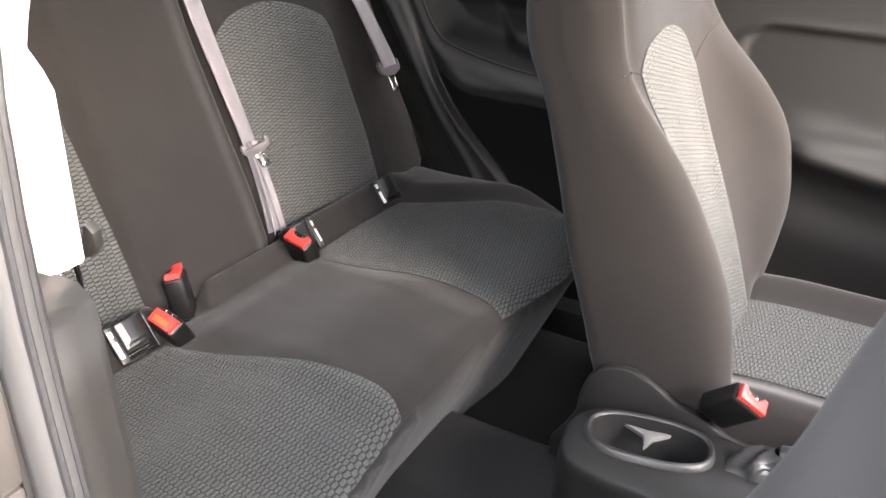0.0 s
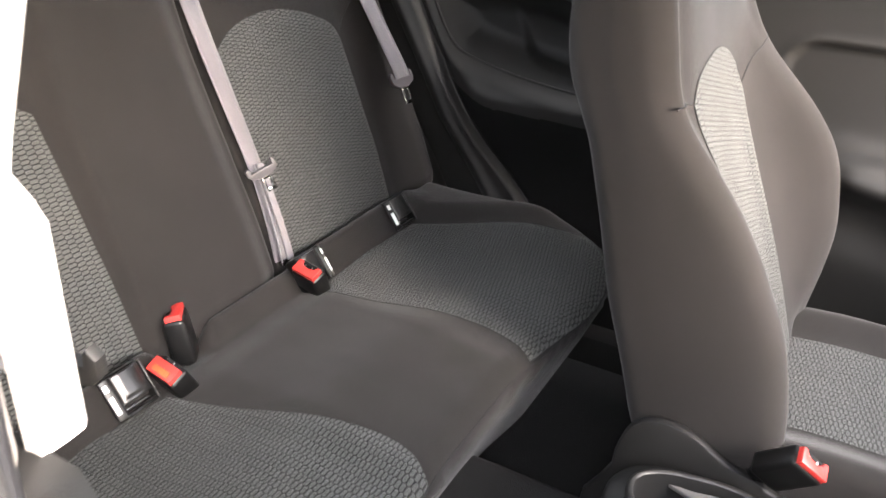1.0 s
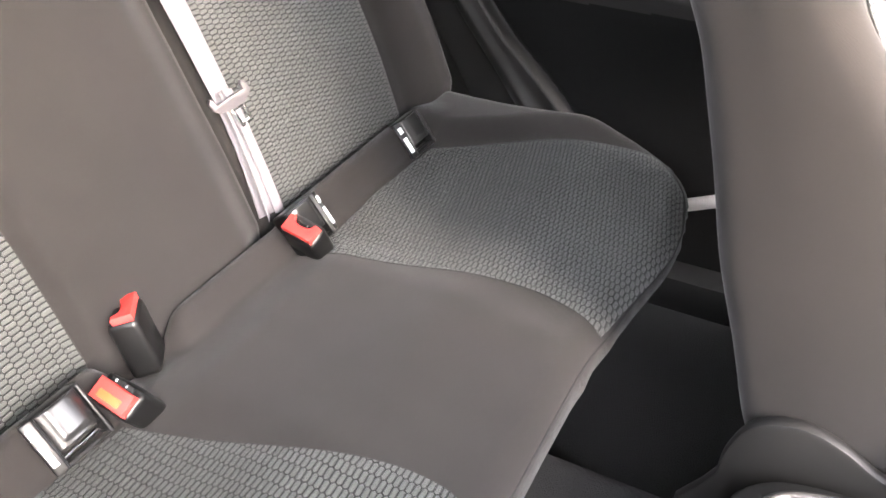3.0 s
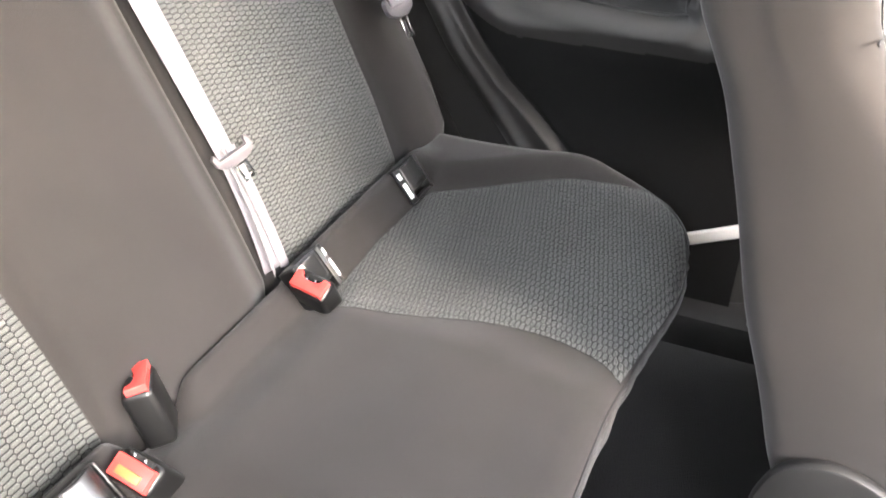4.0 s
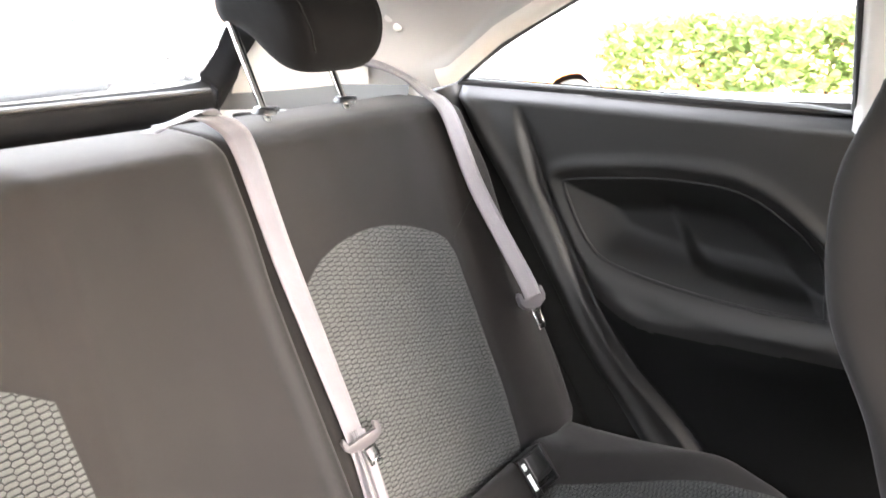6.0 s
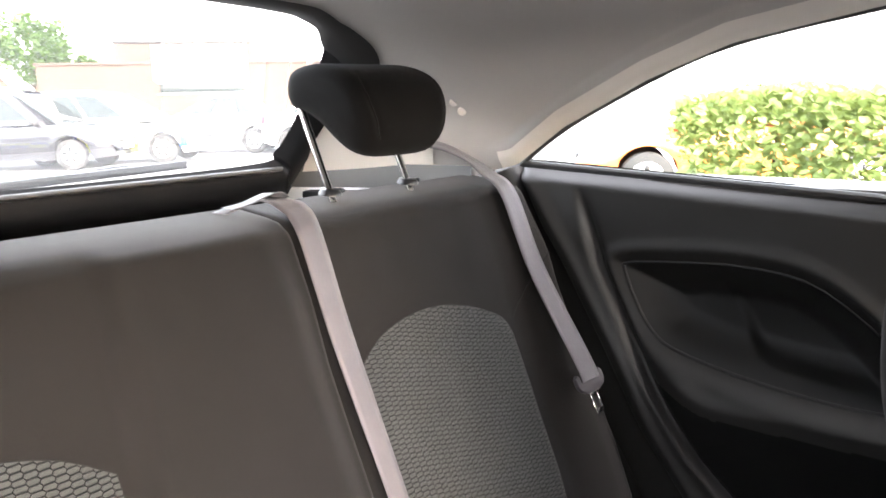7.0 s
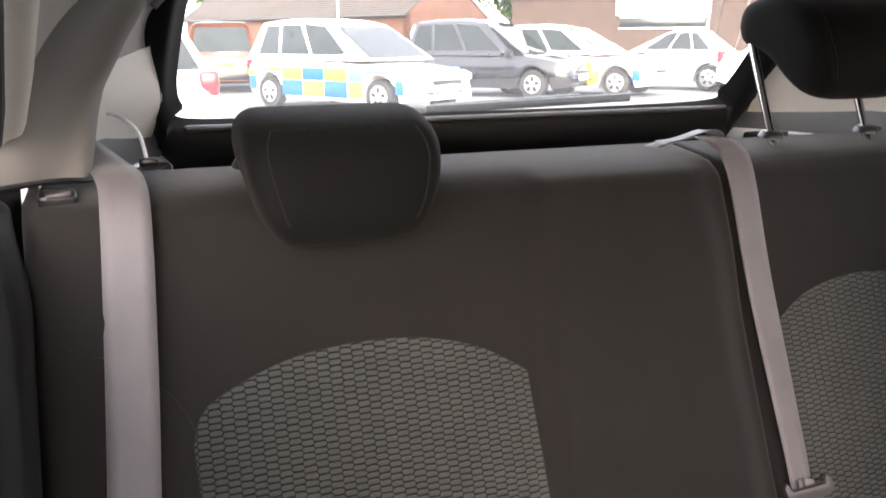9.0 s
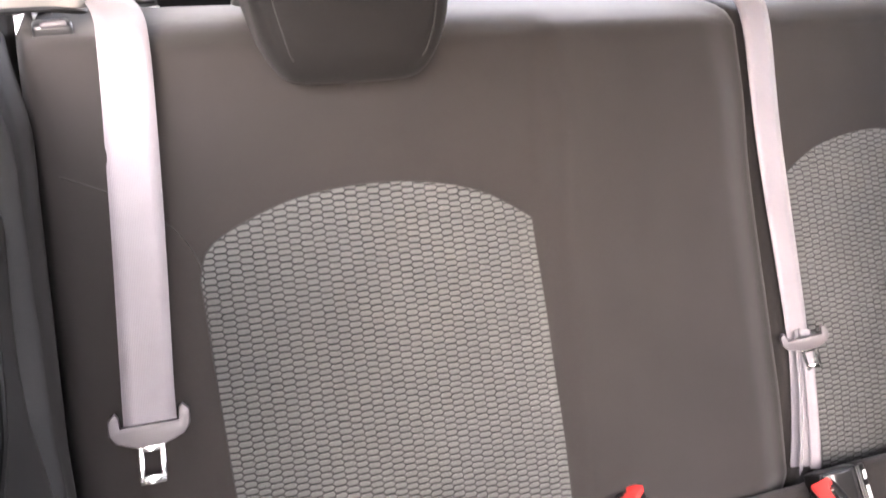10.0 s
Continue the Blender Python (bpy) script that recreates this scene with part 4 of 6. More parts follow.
# headliner and rear pillar trim, one skin from glass edge to glass edge
def liner_point(a, b):
    """a runs across the car from -1 to 1, b from front to rear."""
    s, q = (1 if a >= 0 else -1), 1 - abs(a)
    if b < 0.62:
        y = 0.25 + (1.247 - 0.25) * (b / 0.62)
        z0 = float(np.interp(y, WIN_Y, WIN_Z)) if y < 1.247 else 1.221
        t = 0.0
    else:
        y, z0, t = 1.247, 1.221 - 0.03 * min(1, (b - 0.62) / 0.1), (b - 0.62) / 0.38
    x0 = glass_x(z0) - 0.006 + (0.022 * (1 - t) if a < 0 else 0.0)
    yy = y
    zr = roof_z(min(1.5, y + t * 0.25))
    zk = z0 + 0.80 * (zr - z0)
    P = [np.array(p) for p in ((x0, z0), (x0 - 0.40 * (zk - z0), zk), (x0 - 0.40 * (zr - z0) - 0.07, zr - 0.003), (0.0, zr))]
    x, z = (1 - q) ** 3 * P[0] + 3 * q * (1 - q) ** 2 * P[1] + 3 * q * q * (1 - q) * P[2] + q ** 3 * P[3]
    # the trim over the quarter window stands proud and ends in a soft crease
    run = 2.6 * q * (zr - z0)
    lip = 0.011 * sstep(0.0, 0.030, run) * sstep(0.062, 0.040, run) * (1 - sstep(0.0, 0.22, t)) * sstep(0.25, 0.45, y)
    x, z = x - 0.8 * lip, z - 0.6 * lip
    if t > 0:
        yy = y + (hatch_y(z) - 0.035 - y) * t
        x *= 1 - 0.185 * t * t * sstep(1.44, 1.24, z)
    return Vector((s * x, yy, z))


front_liner = grid_ob("ceiling_front", 30, 20, lambda i, j: Vector(((2 * i - 1) * (0.585 - 0.02 * (1 - j)), -0.50 + 0.76 * j, roof_z(-0.50 + 0.76 * j) - 0.045 * abs(2 * i - 1) ** 5 - 0.004)), M_LINER)
tagged(front_liner, "pale grey fabric headliner over the front seats", "ceiling", kind="structure")


def liner_end(a):
    """Where the headliner stops before the hatch window."""
    return float(np.interp(abs(a), [0, 0.2, 0.28, 0.355, 0.405, 1], [0.80, 0.82, 0.875, 0.96, 1.0, 1.0]))


liner = grid_ob("ceiling", 240, 100, lambda i, j: liner_point(2 * i - 1, j * liner_end(2 * i - 1)), M_LINER)
for s in (-1, 1):
    # paler sheet on the headliner's end up to the hatch: window light put into colour
    def pillar_at(i, j, s=s):
        b = 0.62 + 0.38 * (0.42 + 0.58 * i)
        return liner_point(s * (1 - 0.27 * j * (0.7 + 0.3 * i)), b) + Vector((-s * 0.004, -0.003, -0.002))
    tr = grid_ob("trim", 40, 40, pillar_at, M_RAIL, flip=s < 0)
    tagged(tr, "rear pillar end of the headliner, painted paler for window light", "pillar trim", kind="structure")
for s in (-1, 1):
    def trim_at(i, j, s=s):
        b = 0.05 + 0.60 * i
        y = min(1.247, 0.25 + (1.247 - 0.25) * (b / 0.62))
        z0 = float(np.interp(y, WIN_Y, WIN_Z)) if y < 1.247 else 1.221
        q = min(0.9, 0.041 / 2.6 / max(0.03, roof_z(y) - z0)) * j
        return liner_point(s * (1 - q), b) + Vector((-s * 0.0022, 0, -0.0016))
    tr = grid_ob("trim", 110, 10, trim_at, M_RAIL, flip=s > 0)
    tagged(tr, "pale cream plastic trim along the top of the quarter window", "window trim", kind="structure")
tagged(liner, "pale grey fabric headliner running into the rear pillars", "ceiling", kind="structure")
# outer roof skin above it, and the front part of the cabin
roof = grid_ob("roof", 40, 40, lambda i, j: Vector(((2 * i - 1) * 0.60, -0.55 + 2.06 * j, roof_z(-0.55 + 2.06 * j) + 0.065 - 0.07 * (2 * i - 1) ** 4)), M_BODY)
tagged(roof, "pale painted steel roof", "roof", kind="structure")
flo = part("floor", join(rbox(1.40, 1.9, 0.03, pose(0, -0.05, 0.275), 0), rbox(0.26, 1.5, 0.13, pose(0.04, 0.0, 0.33), 0.05, 4), rbox(1.36, 0.03, 0.14, pose(0, 0.72, 0.33), 0)), M_CARPET, None)
tagged(flo, "black carpeted cabin floor with a centre tunnel", "floor", kind="structure")
# out of view; made tall enough to keep low front light off the rear cushion
dash = part("dashboard", join(rbox(1.40, 0.40, 0.68, pose(0, -0.84, 0.68), 0.06, 4), rbox(1.44, 0.06, 1.0, pose(0, -1.05, 0.5), 0)), M_PLASTIC, None)
tagged(dash, "dark plastic dashboard closing the front of the cabin", "dashboard", kind="structure")

# ==== rear hatch ====
M_HATCH = surface("black_hatch_trim", (0.010, 0.010, 0.011), 0.6, vary=0.2, fine=600, relief=0.2, spec=0.2)
H = thing("rear_hatch", (0, 1.75, 0.9), "black trimmed rear hatch with a wide window", "car hatch")


def hatch_at(x, z, out=0.0):
    n = Vector((0, 1, 0.9)).normalized()
    return Vector((x, hatch_y(z), z)) + n * out


HW = [tuple(p) for p in smooth_line([(-0.470, 1.222), (0.0, 1.218), (0.445, 1.222), (0.483, 1.245), (0.492, 1.29), (0.482, 1.40), (0.466, 1.442), (0.43, 1.470), (0.365, 1.489), (0.0, 1.503), (-0.365, 1.489), (-0.43, 1.470), (-0.466, 1.442), (-0.492, 1.40), (-0.512, 1.29), (-0.505, 1.245)], 5, closed=True)]
HO = [tuple(p) for p in smooth_line([(-0.52, 1.150), (0.0, 1.148), (0.52, 1.150), (0.548, 1.18), (0.556, 1.26), (0.585, 1.38), (0.590, 1.435), (0.555, 1.485), (0.47, 1.520), (0.0, 1.530), (-0.47, 1.520), (-0.555, 1.485), (-0.590, 1.435), (-0.585, 1.38), (-0.556, 1.26), (-0.548, 1.18)], 5, closed=True)]
m = len(HW)
ringv, ringf = [], []
for lv, (loop, out, sc) in enumerate(((HO, 0.03, 1), (HO, -0.018, 1), (HO, -0.032, 0.985), (HW, -0.032, 1.05), (HW, -0.014, 1.03), (HW, 0.0, 1.0))):
    for x, z in loop:
        ringv.append(hatch_at(x * sc, 1.33 + (z - 1.33) * sc, out))
for lv in range(5):
    for i in range(m):
        ringf.append((lv * m + i, lv * m + (i + 1) % m, (lv + 1) * m + (i + 1) % m, (lv + 1) * m + i))
mesh_ob("window_frame", ringv, ringf, M_HATCH, H, "black plastic window surround")
bm = bmesh.new()
bm.faces.new([bm.verts.new(hatch_at(x * 1.01, 1.33 + (z - 1.33) * 1.02, 0.003)) for x, z in HW])
ob = part("pane", bm, M_DUST_HAZE, H, "dusty clear glass pane with an added veil of glare", smooth=False)
ob.visible_shadow = False
part("lower_panel", join(rbox(1.20, 0.05, 0.62, pose(0, 1.800, 0.86), 0.015), rbox(1.10, 0.035, 0.03, pose(0, 1.757, 1.172), 0.012, 3)), M_HATCH, H, "black plastic lower panel")
# light caught on the black trim's ledge is put in as a grey colour
part("ledge", rbox(0.99, 0.046, 0.008, Matrix.Translation((-0.012, 1.694, 1.209)) @ pose(0, 0, 0, -10, 0, 0), 0.003, 3), M_LEDGE, H, "hatch ledge under the glass, its lit top painted grey")
part("weather_seal", sweep([hatch_at(x * 1.03, 1.33 + (z - 1.33) * 1.03, -0.03) for x, z in HO], 0.010, 8, closed=True), M_RUBBER, H)


def header_point(i, j):
    a = -0.60 + 1.20 * i
    b0 = float(np.interp(abs(a), [0, 0.2, 0.28, 0.37, 0.46, 0.545, 0.60], [0.70, 0.715, 0.785, 0.825, 0.855, 0.885, 0.93]))
    b1 = liner_end(a)
    p = liner_point(a, b0 + (b1 - b0) * j)
    return p - Vector((a * 0.6, 0, 0.8)) * (0.004 + 0.004 * math.sin(j * math.pi))


grid_ob("window_header", 80, 14, header_point, M_HATCH, H, "black plastic window header with rounded corners")
part("rear_wiper", join(rbox(0.42, 0.010, 0.016, Matrix.Translation(hatch_at(0.12, 1.197, 0.040)) @ pose(0, 0, 0, 0, -1.5, 0), 0.003), rbox(0.30, 0.012, 0.02, Matrix.Translation(hatch_at(0.08, 1.188, 0.052)) @ pose(0, 0, 0, 0, -2, 0), 0.004)), M_BLACK, H)
# boot: floor, side trims
bo = part("boot_floor", rbox(1.3, 0.5, 0.03, pose(0, 1.55, 0.62), 0), M_CARPET, None)
tagged(bo, "black carpeted boot floor behind the seats", "floor", kind="structure")
for s in (-1, 1):
    B = thing("boot_side_trim", (s * 0.64, 1.5, 0.64), "grey plastic boot side trim with a shelf ledge", "boot trim", "boot side trims")
    grid_ob("trim", 14, 30, lambda a, b: Vector((s * (0.672 - 0.115 * a * a - 0.03 * sstep(0.80, 0.86, b) * (1 - sstep(0.9, 0.96, b))), 1.30 + 0.42 * a, 0.62 + 0.59 * b)), M_BOOT, B, flip=s > 0)
    part("ledge", rbox(0.06, 0.34, 0.016, pose(s * 0.60, 1.52, 1.155, 0, 0, s * 14), 0.005), M_PLASTIC, B)
    grid_ob("lower_band", 14, 6, lambda a, b: Vector((s * (0.660 - 0.115 * (0.1 + 0.9 * a) ** 2 - 0.004 * math.sin(b * math.pi)), 1.34 + 0.38 * a, 1.08 + 0.135 * b)), M_LEDGE, B, "grey plastic lower band", flip=s > 0)
cord = thing("parcel_shelf_cord", (-0.58, 1.42, 1.2), "white cord hanging from a parcel shelf peg", "cord")
part("cord", sweep(smooth_line([(-0.565, 1.40, 1.205), (-0.572, 1.43, 1.235), (-0.590, 1.46, 1.250), (-0.606, 1.50, 1.252)], 6), 0.0024, 8), M_WHITE_INK, cord)
part("peg", rbox(0.022, 0.014, 0.010, pose(-0.563, 1.395, 1.203), 0.003), M_BLACK, cord)
# moulded cover at the foot of the driver-side rear pillar, which hides the belt reel
PC = thing("pillar_cover", (-0.66, 1.26, 1.2), "pale grey moulded pillar cover over the belt reel", "pillar trim")


def cover_point(i, j):
    z = 1.204 + 0.262 * j
    xe = float(np.interp(z, [1.204, 1.213, 1.267, 1.295, 1.32, 1.345, 1.37, 1.395, 1.43, 1.466], [-0.622, -0.619, -0.608, -0.600, -0.586, -0.572, -0.556, -0.543, -0.514, -0.470]))
    ye = 1.280 + 0.02 * j
    line = smooth_line([(xe - 0.016, ye + 0.05), (xe - 0.003, ye + 0.026), (xe, ye + 0.008), (xe - 0.007, ye - 0.010), (xe - 0.026, ye - 0.026), (xe - 0.055, 1.215), (-0.715, 1.165)], 8)
    k = min(int(i * (len(line) - 1)), len(line) - 2)
    x, y = (Vector(line[k]) + (Vector(line[k + 1]) - Vector(line[k])) * (i * (len(line) - 1) - k))[:2]
    return Vector((x, y, z + 0.010 * sstep(0.3, 1.0, i) * (1 - j)))


grid_ob("moulding", 40, 32, cover_point, M_COVER, PC, flip=True)
part("lower_edge", sweep([cover_point(i / 30, 0) + Vector((0, 0, -0.001)) for i in range(31)], 0.003, 8), M_PLASTIC, PC, "dark lower edge")
# round screw covers on the rear pillars
for s in (-1, 1):
    for k, (y, z) in enumerate(((1.40, 1.345), (1.435, 1.352))):
        q = min((liner_point(s * (1 - i / 60), 0.62 + 0.38 * j / 40) for i in range(40) for j in range(40)), key=lambda p: (p.y - y) ** 2 + (p.z - z) ** 2)
        c = thing("screw_cover", q, "small round pale plastic screw cover on the pillar", "screw cover", "screw covers")
        part("cap", cyl(0.013, 0.012, 0.006, Matrix.Translation(q) @ pose(0, 0, 0, 0, -90 * s, 0) @ pose(0, 0, 0, 0, 18, 0), 20, 0.002), M_PILLAR, c)

# ==== front passenger door and its panel ====
D = thing("passenger_door", (0.75, 0.0, 0.35), "closed front door with dark moulded plastic panel", "car door")


def door_x(y, z):
    x = 0.735
    d = sd_rrect(y + 0.10 * (z - 1.0), z, -0.62, 0.335, 0.845, 1.040, 0.055)
    x += 0.012 * sstep(-0.002, 0.012, d) - 0.006 * math.exp(-((d + 0.004) / 0.005) ** 2)
    zc = 0.825 + 0.06 * sstep(0.30, -0.05, y) * -0.6
    x -= 0.050 * math.exp(-((z - zc) / 0.04) ** 2) * sstep(0.30, 0.16, y)
    x += 0.012 * math.exp(-((z - zc + 0.11) / 0.05) ** 2)
    x += 0.03 * sstep(0.70, 0.5, z)
    return x


grid_ob("door_panel", 110, 110, lambda a, b: Vector((door_x(-0.80 + 1.33 * a, 0.34 + 0.83 * b), -0.80 + 1.33 * a, 0.34 + 0.83 * b)), M_PLASTIC, D, flip=True)
part("door_skin", rbox(0.03, 1.35, 0.90, pose(0.83, -0.13, 0.74), 0.01), M_BODY, D)
part("belt_line_cap", rbox(0.12, 1.34, 0.03, pose(0.78, -0.13, 1.172), 0.012, 3), M_PLASTIC, D)
bm = bmesh.new()
bm.faces.new([bm.verts.new((glass_x(z) + 0.02, y, z)) for y, z in ((-0.70, 1.185), (0.44, 1.185), (0.44, 1.45), (-0.15, 1.45))])
ob = part("window_pane", bm, M_PANE, D, "clear glass pane", smooth=False)
ob.visible_shadow = False

# ==== centre console ====
C = thing("centre_console", (0.04, 0.1, 0.34), "dark grey plastic centre console with an oval cup holder", "centre console")
CUP = (0.040, 0.246)


def cup_loop(k, grow=0.0):
    a = k * math.tau / 48
    ca, sa = math.cos(a), math.sin(a)
    x, y = (0.044 + grow) * math.copysign(abs(ca) ** 0.78, ca), (0.083 + grow) * math.copysign(abs(sa) ** 0.78, sa)
    t = radians(10)
    return CUP[0] + x * math.cos(t) - y * math.sin(t), CUP[1] + x * math.sin(t) + y * math.cos(t)


LEVELS = [(0.000, 0.475, 0.85), (0.0, 0.480, 1.0), (0.0, 0.552, 1.0), (0.001, 0.560, 1.0), (0.004, 0.564, 1.0), (0.008, 0.562, 1.0), (0.011, 0.553, 1.0)]
# the rim's highlight is helped by a paler colour than the console's
for name, levels, mat, note in (("cup_holder", LEVELS[:4], M_CUP, "deep oval black cup holder"), ("cup_rim", LEVELS[3:], M_RIM, "smooth rounded rim")):
    cv, cf = [], []
    for g, z, sc in levels:
        for k in range(48):
            x, y = cup_loop(k, g)
            cv.append((CUP[0] + (x - CUP[0]) * sc, CUP[1] + (y - CUP[1]) * sc, z))
    for j in range(len(levels) - 1):
        for k in range(48):
            cf.append((j * 48 + k, j * 48 + (k + 1) % 48, (j + 1) * 48 + (k + 1) % 48, (j + 1) * 48 + k))
    if name == "cup_holder":
        cf.append(tuple(range(48)))
    mesh_ob(name, cv, cf, mat, C, note)
part("divider", prism([tuple(p) for p in smooth_line([(0.072, 0.290), (0.060, 0.258), (0.032, 0.250), (0.058, 0.242), (0.082, 0.222), (0.075, 0.254)], 2, closed=True)], 0.007, pose(0, 0, 0.540), 0.0015), M_DIVIDER, C, "grey moulded divider")
# deck round the cup holder, then sides
dv, df = [], []
outline = smooth_line([(-0.05, 0.335), (0.02, 0.368), (0.078, 0.352), (0.108, 0.29), (0.116, 0.15), (0.112, 0.0), (0.110, -0.5), (-0.055, -0.5), (-0.062, 0.0), (-0.062, 0.2)], 6, closed=True)
ring0 = [cup_loop(k, 0.0105) for k in range(48)]


def outer_hit(x, y):
    dx, dy = x - CUP[0], y - CUP[1]
    best = None
    for i in range(len(outline)):
        a, b = outline[i], outline[(i + 1) % len(outline)]
        ex, ey = b[0] - a[0], b[1] - a[1]
        den = dx * ey - dy * ex
        if abs(den) < 1e-12:
            continue
        t = ((a[0] - CUP[0]) * ey - (a[1] - CUP[1]) * ex) / den
        w = ((a[0] - CUP[0]) * dy - (a[1] - CUP[1]) * dx) / den
        if t > 0 and -1e-9 <= w <= 1 + 1e-9 and (best is None or t < best):
            best = t
    return CUP[0] + dx * best, CUP[1] + dy * best


ring1 = [outer_hit(x, y) for x, y in ring0]
for pts, z, sc in ((ring0, 0.553, 1), (ring1, 0.548, 0.94), (ring1, 0.540, 0.985), (ring1, 0.525, 1.0), (ring1, 0.36, 1.02)):
    for x, y in pts:
        dv.append((CUP[0] + (x - CUP[0]) * sc, CUP[1] + (y - CUP[1]) * sc, z))
for j in range(4):
    for k in range(48):
        df.append((j * 48 + k, j * 48 + (k + 1) % 48, (j + 1) * 48 + (k + 1) % 48, (j + 1) * 48 + k))
mesh_ob("console_body", dv, df, M_PLASTIC, C)
gv = thing("handbrake", (0.062, 0.115, 0.55), "black handbrake with a crumpled leather gaiter on the console", "handbrake")
verts, faces = [], []
for j in range(13):
    t = j / 12
    for k in range(48):
        a = k * math.tau / 48
        sq = 1 / max(abs(math.cos(a)), abs(math.sin(a))) ** (0.75 * (1 - t))
        r = (0.030 - 0.016 * t) * sq * (1 + 0.16 * math.sin(4 * a + 7 * t) * math.sin(math.pi * t) + 0.06 * math.sin(9 * a - 5 * t) * math.sin(math.pi * t))
        verts.append((0.064 + r * 1.05 * math.cos(a) + 0.006 * t, 0.113 - 0.045 * t + r * math.sin(a), 0.549 + 0.040 * t + 0.006 * math.sin(3 * a + 11 * t) * math.sin(math.pi * t)))
for j in range(12):
    for k in range(48):
        faces.append((j * 48 + k, j * 48 + (k + 1) % 48, (j + 1) * 48 + (k + 1) % 48, (j + 1) * 48 + k))
mesh_ob("gaiter", verts, faces, M_FLAPS, gv)
part("lever", sweep([(0.070, 0.072, 0.585), (0.068, -0.03, 0.615), (0.066, -0.12, 0.635)], 0.013, 14), M_BLACK, gv)

# the driver's door stands wide open; an added, unseen pale wall blocks and bounces light there
DO = thing("driver_door", (-0.72, -0.66, 0.35), "open driver's door with dark inner panel and clear window", "car door")
TD = Matrix.Translation((-0.74, -0.66, 0)) @ pose(0, 0, 0, 0, 0, 62)
part("door_skin", rbox(0.04, 1.10, 0.86, TD @ pose(-0.06, 0.56, 0.74), 0.02), M_BODY, DO)
part("door_panel", rbox(0.07, 1.06, 0.80, TD @ pose(0.0, 0.56, 0.75), 0.03, 3), M_PLASTIC, DO)
part("window_frame", sweep([TD @ Vector((-0.03, y, z)) for y, z in ((0.02, 1.17), (0.55, 1.45), (1.02, 1.45), (1.08, 1.17))], 0.02, 8), M_BLACK, DO)
bm = bmesh.new()
bm.faces.new([bm.verts.new(TD @ Vector((-0.03, y, z))) for y, z in ((0.02, 1.17), (0.55, 1.45), (1.02, 1.45), (1.08, 1.17))])
ob = part("pane", bm, M_PANE, DO, "clear glass pane", smooth=False)
ob.visible_shadow = False
wall = part("bounce_wall", join(*[rbox(0.22, 0.60, 0.19, pose(-2.7 + 0.004 * math.sin(k * 7 + j * 3), -5.6 + 0.61 * k + (0.3 if j % 2 else 0), 0.10 + 0.2 * j), 0.008) for k in range(15) for j in range(8)]), surface("pale_bounce_blocks", (0.42, 0.40, 0.375), 0.9, vary=0.2, fine=60, relief=0.5, depth=0.003), None)
tagged(wall, "unseen pale block wall added to block and bounce light", "wall", kind="structure")

# ==== belts, buckles, anchorages ====
def buckle(at, m, group, label, stalk, notch=1):
    """A belt buckle: black housing, red button cut out round the tongue slot, and a short stalk into the seat."""
    root = thing("seat_belt_buckle", at, label, "seat belt buckle", group)
    T = Matrix.Translation(at) @ m
    part("housing", rbox(0.054, 0.034, 0.076, T @ pose(0, 0, -0.040), 0.007, 3), M_BUCKLE, root)
    half = [(0.0235, -0.0135), (0.0235, 0.0100), (0.0165, 0.0105), (0.0130, 0.0040), (0.0085, 0.0015), (0.0, 0.0005)] if notch else [(0.0235, -0.0135), (0.0235, 0.0100), (0.0, 0.0105)]
    o = half + [(-x, y) for x, y in half[::-1] if x > 0]
    btn = part("release_button", prism(o, 0.013, T @ pose(0, 0, -0.007), 0.0022), M_RED, root, "bright red release button")
    part("slot", rbox(0.030, 0.006, 0.006, T @ pose(0, 0.0085 if notch else 0.0135, -0.002), 0.001), M_CUP, btn, "dark tongue slot")
    for x in (-0.008, 0.006):
        part("slot_tooth", rbox(0.004, 0.004, 0.005, T @ pose(x, 0.0045 if notch else 0.0135, 0.0005), 0.001), M_CHROME, btn, "steel tooth")
    # a thin orange plate on the red button
    if not notch:
        part("button_dish", rbox(0.030, 0.009, 0.0022, T @ pose(0, -0.005, 0.0062), 0.001), M_DISH, btn, "orange dish in the button")
    part("stalk", rbox(0.020, 0.010, stalk, T @ pose(0, 0, -0.074 - stalk / 2), 0.003), M_BUCKLE, root)
    return root


def turned(u, n):
    """A turn that lays local x along u and local z along n."""
    u, n = Vector(u), Vector(n).normalized()
    u = (u - n * u.dot(n)).normalized()
    v = n.cross(u)
    return Matrix(((*u, 0), (*v, 0), (*n, 0), (0, 0, 0, 1))).transposed()


buckle((-0.120, 1.008, 0.682), pose(0, 0, 0, -11, 6, 40), "rear buckles", "black seat belt buckle standing upright with a red button", 0.05)
buckle((-0.203, 0.944, 0.655), turned((-0.07, -0.99, -0.15), (-0.51, -0.1, 0.85)), "rear buckles", "black seat belt buckle tilted forward with a red button", 0.05, 0)
buckle((0.125, 0.9465, 0.662), turned((-0.08, -0.99, -0.15), (-0.46, -0.1, 0.88)), "rear buckles", "black buckle lying in the seat fold with a red button", 0.05)
buckle((0.103, 0.127, 0.636), turned((0.223, -0.868, -0.44), (-0.247, -0.658, 0.689)), "front buckles", "black front seat belt buckle with a red button beside the console", 0.025)


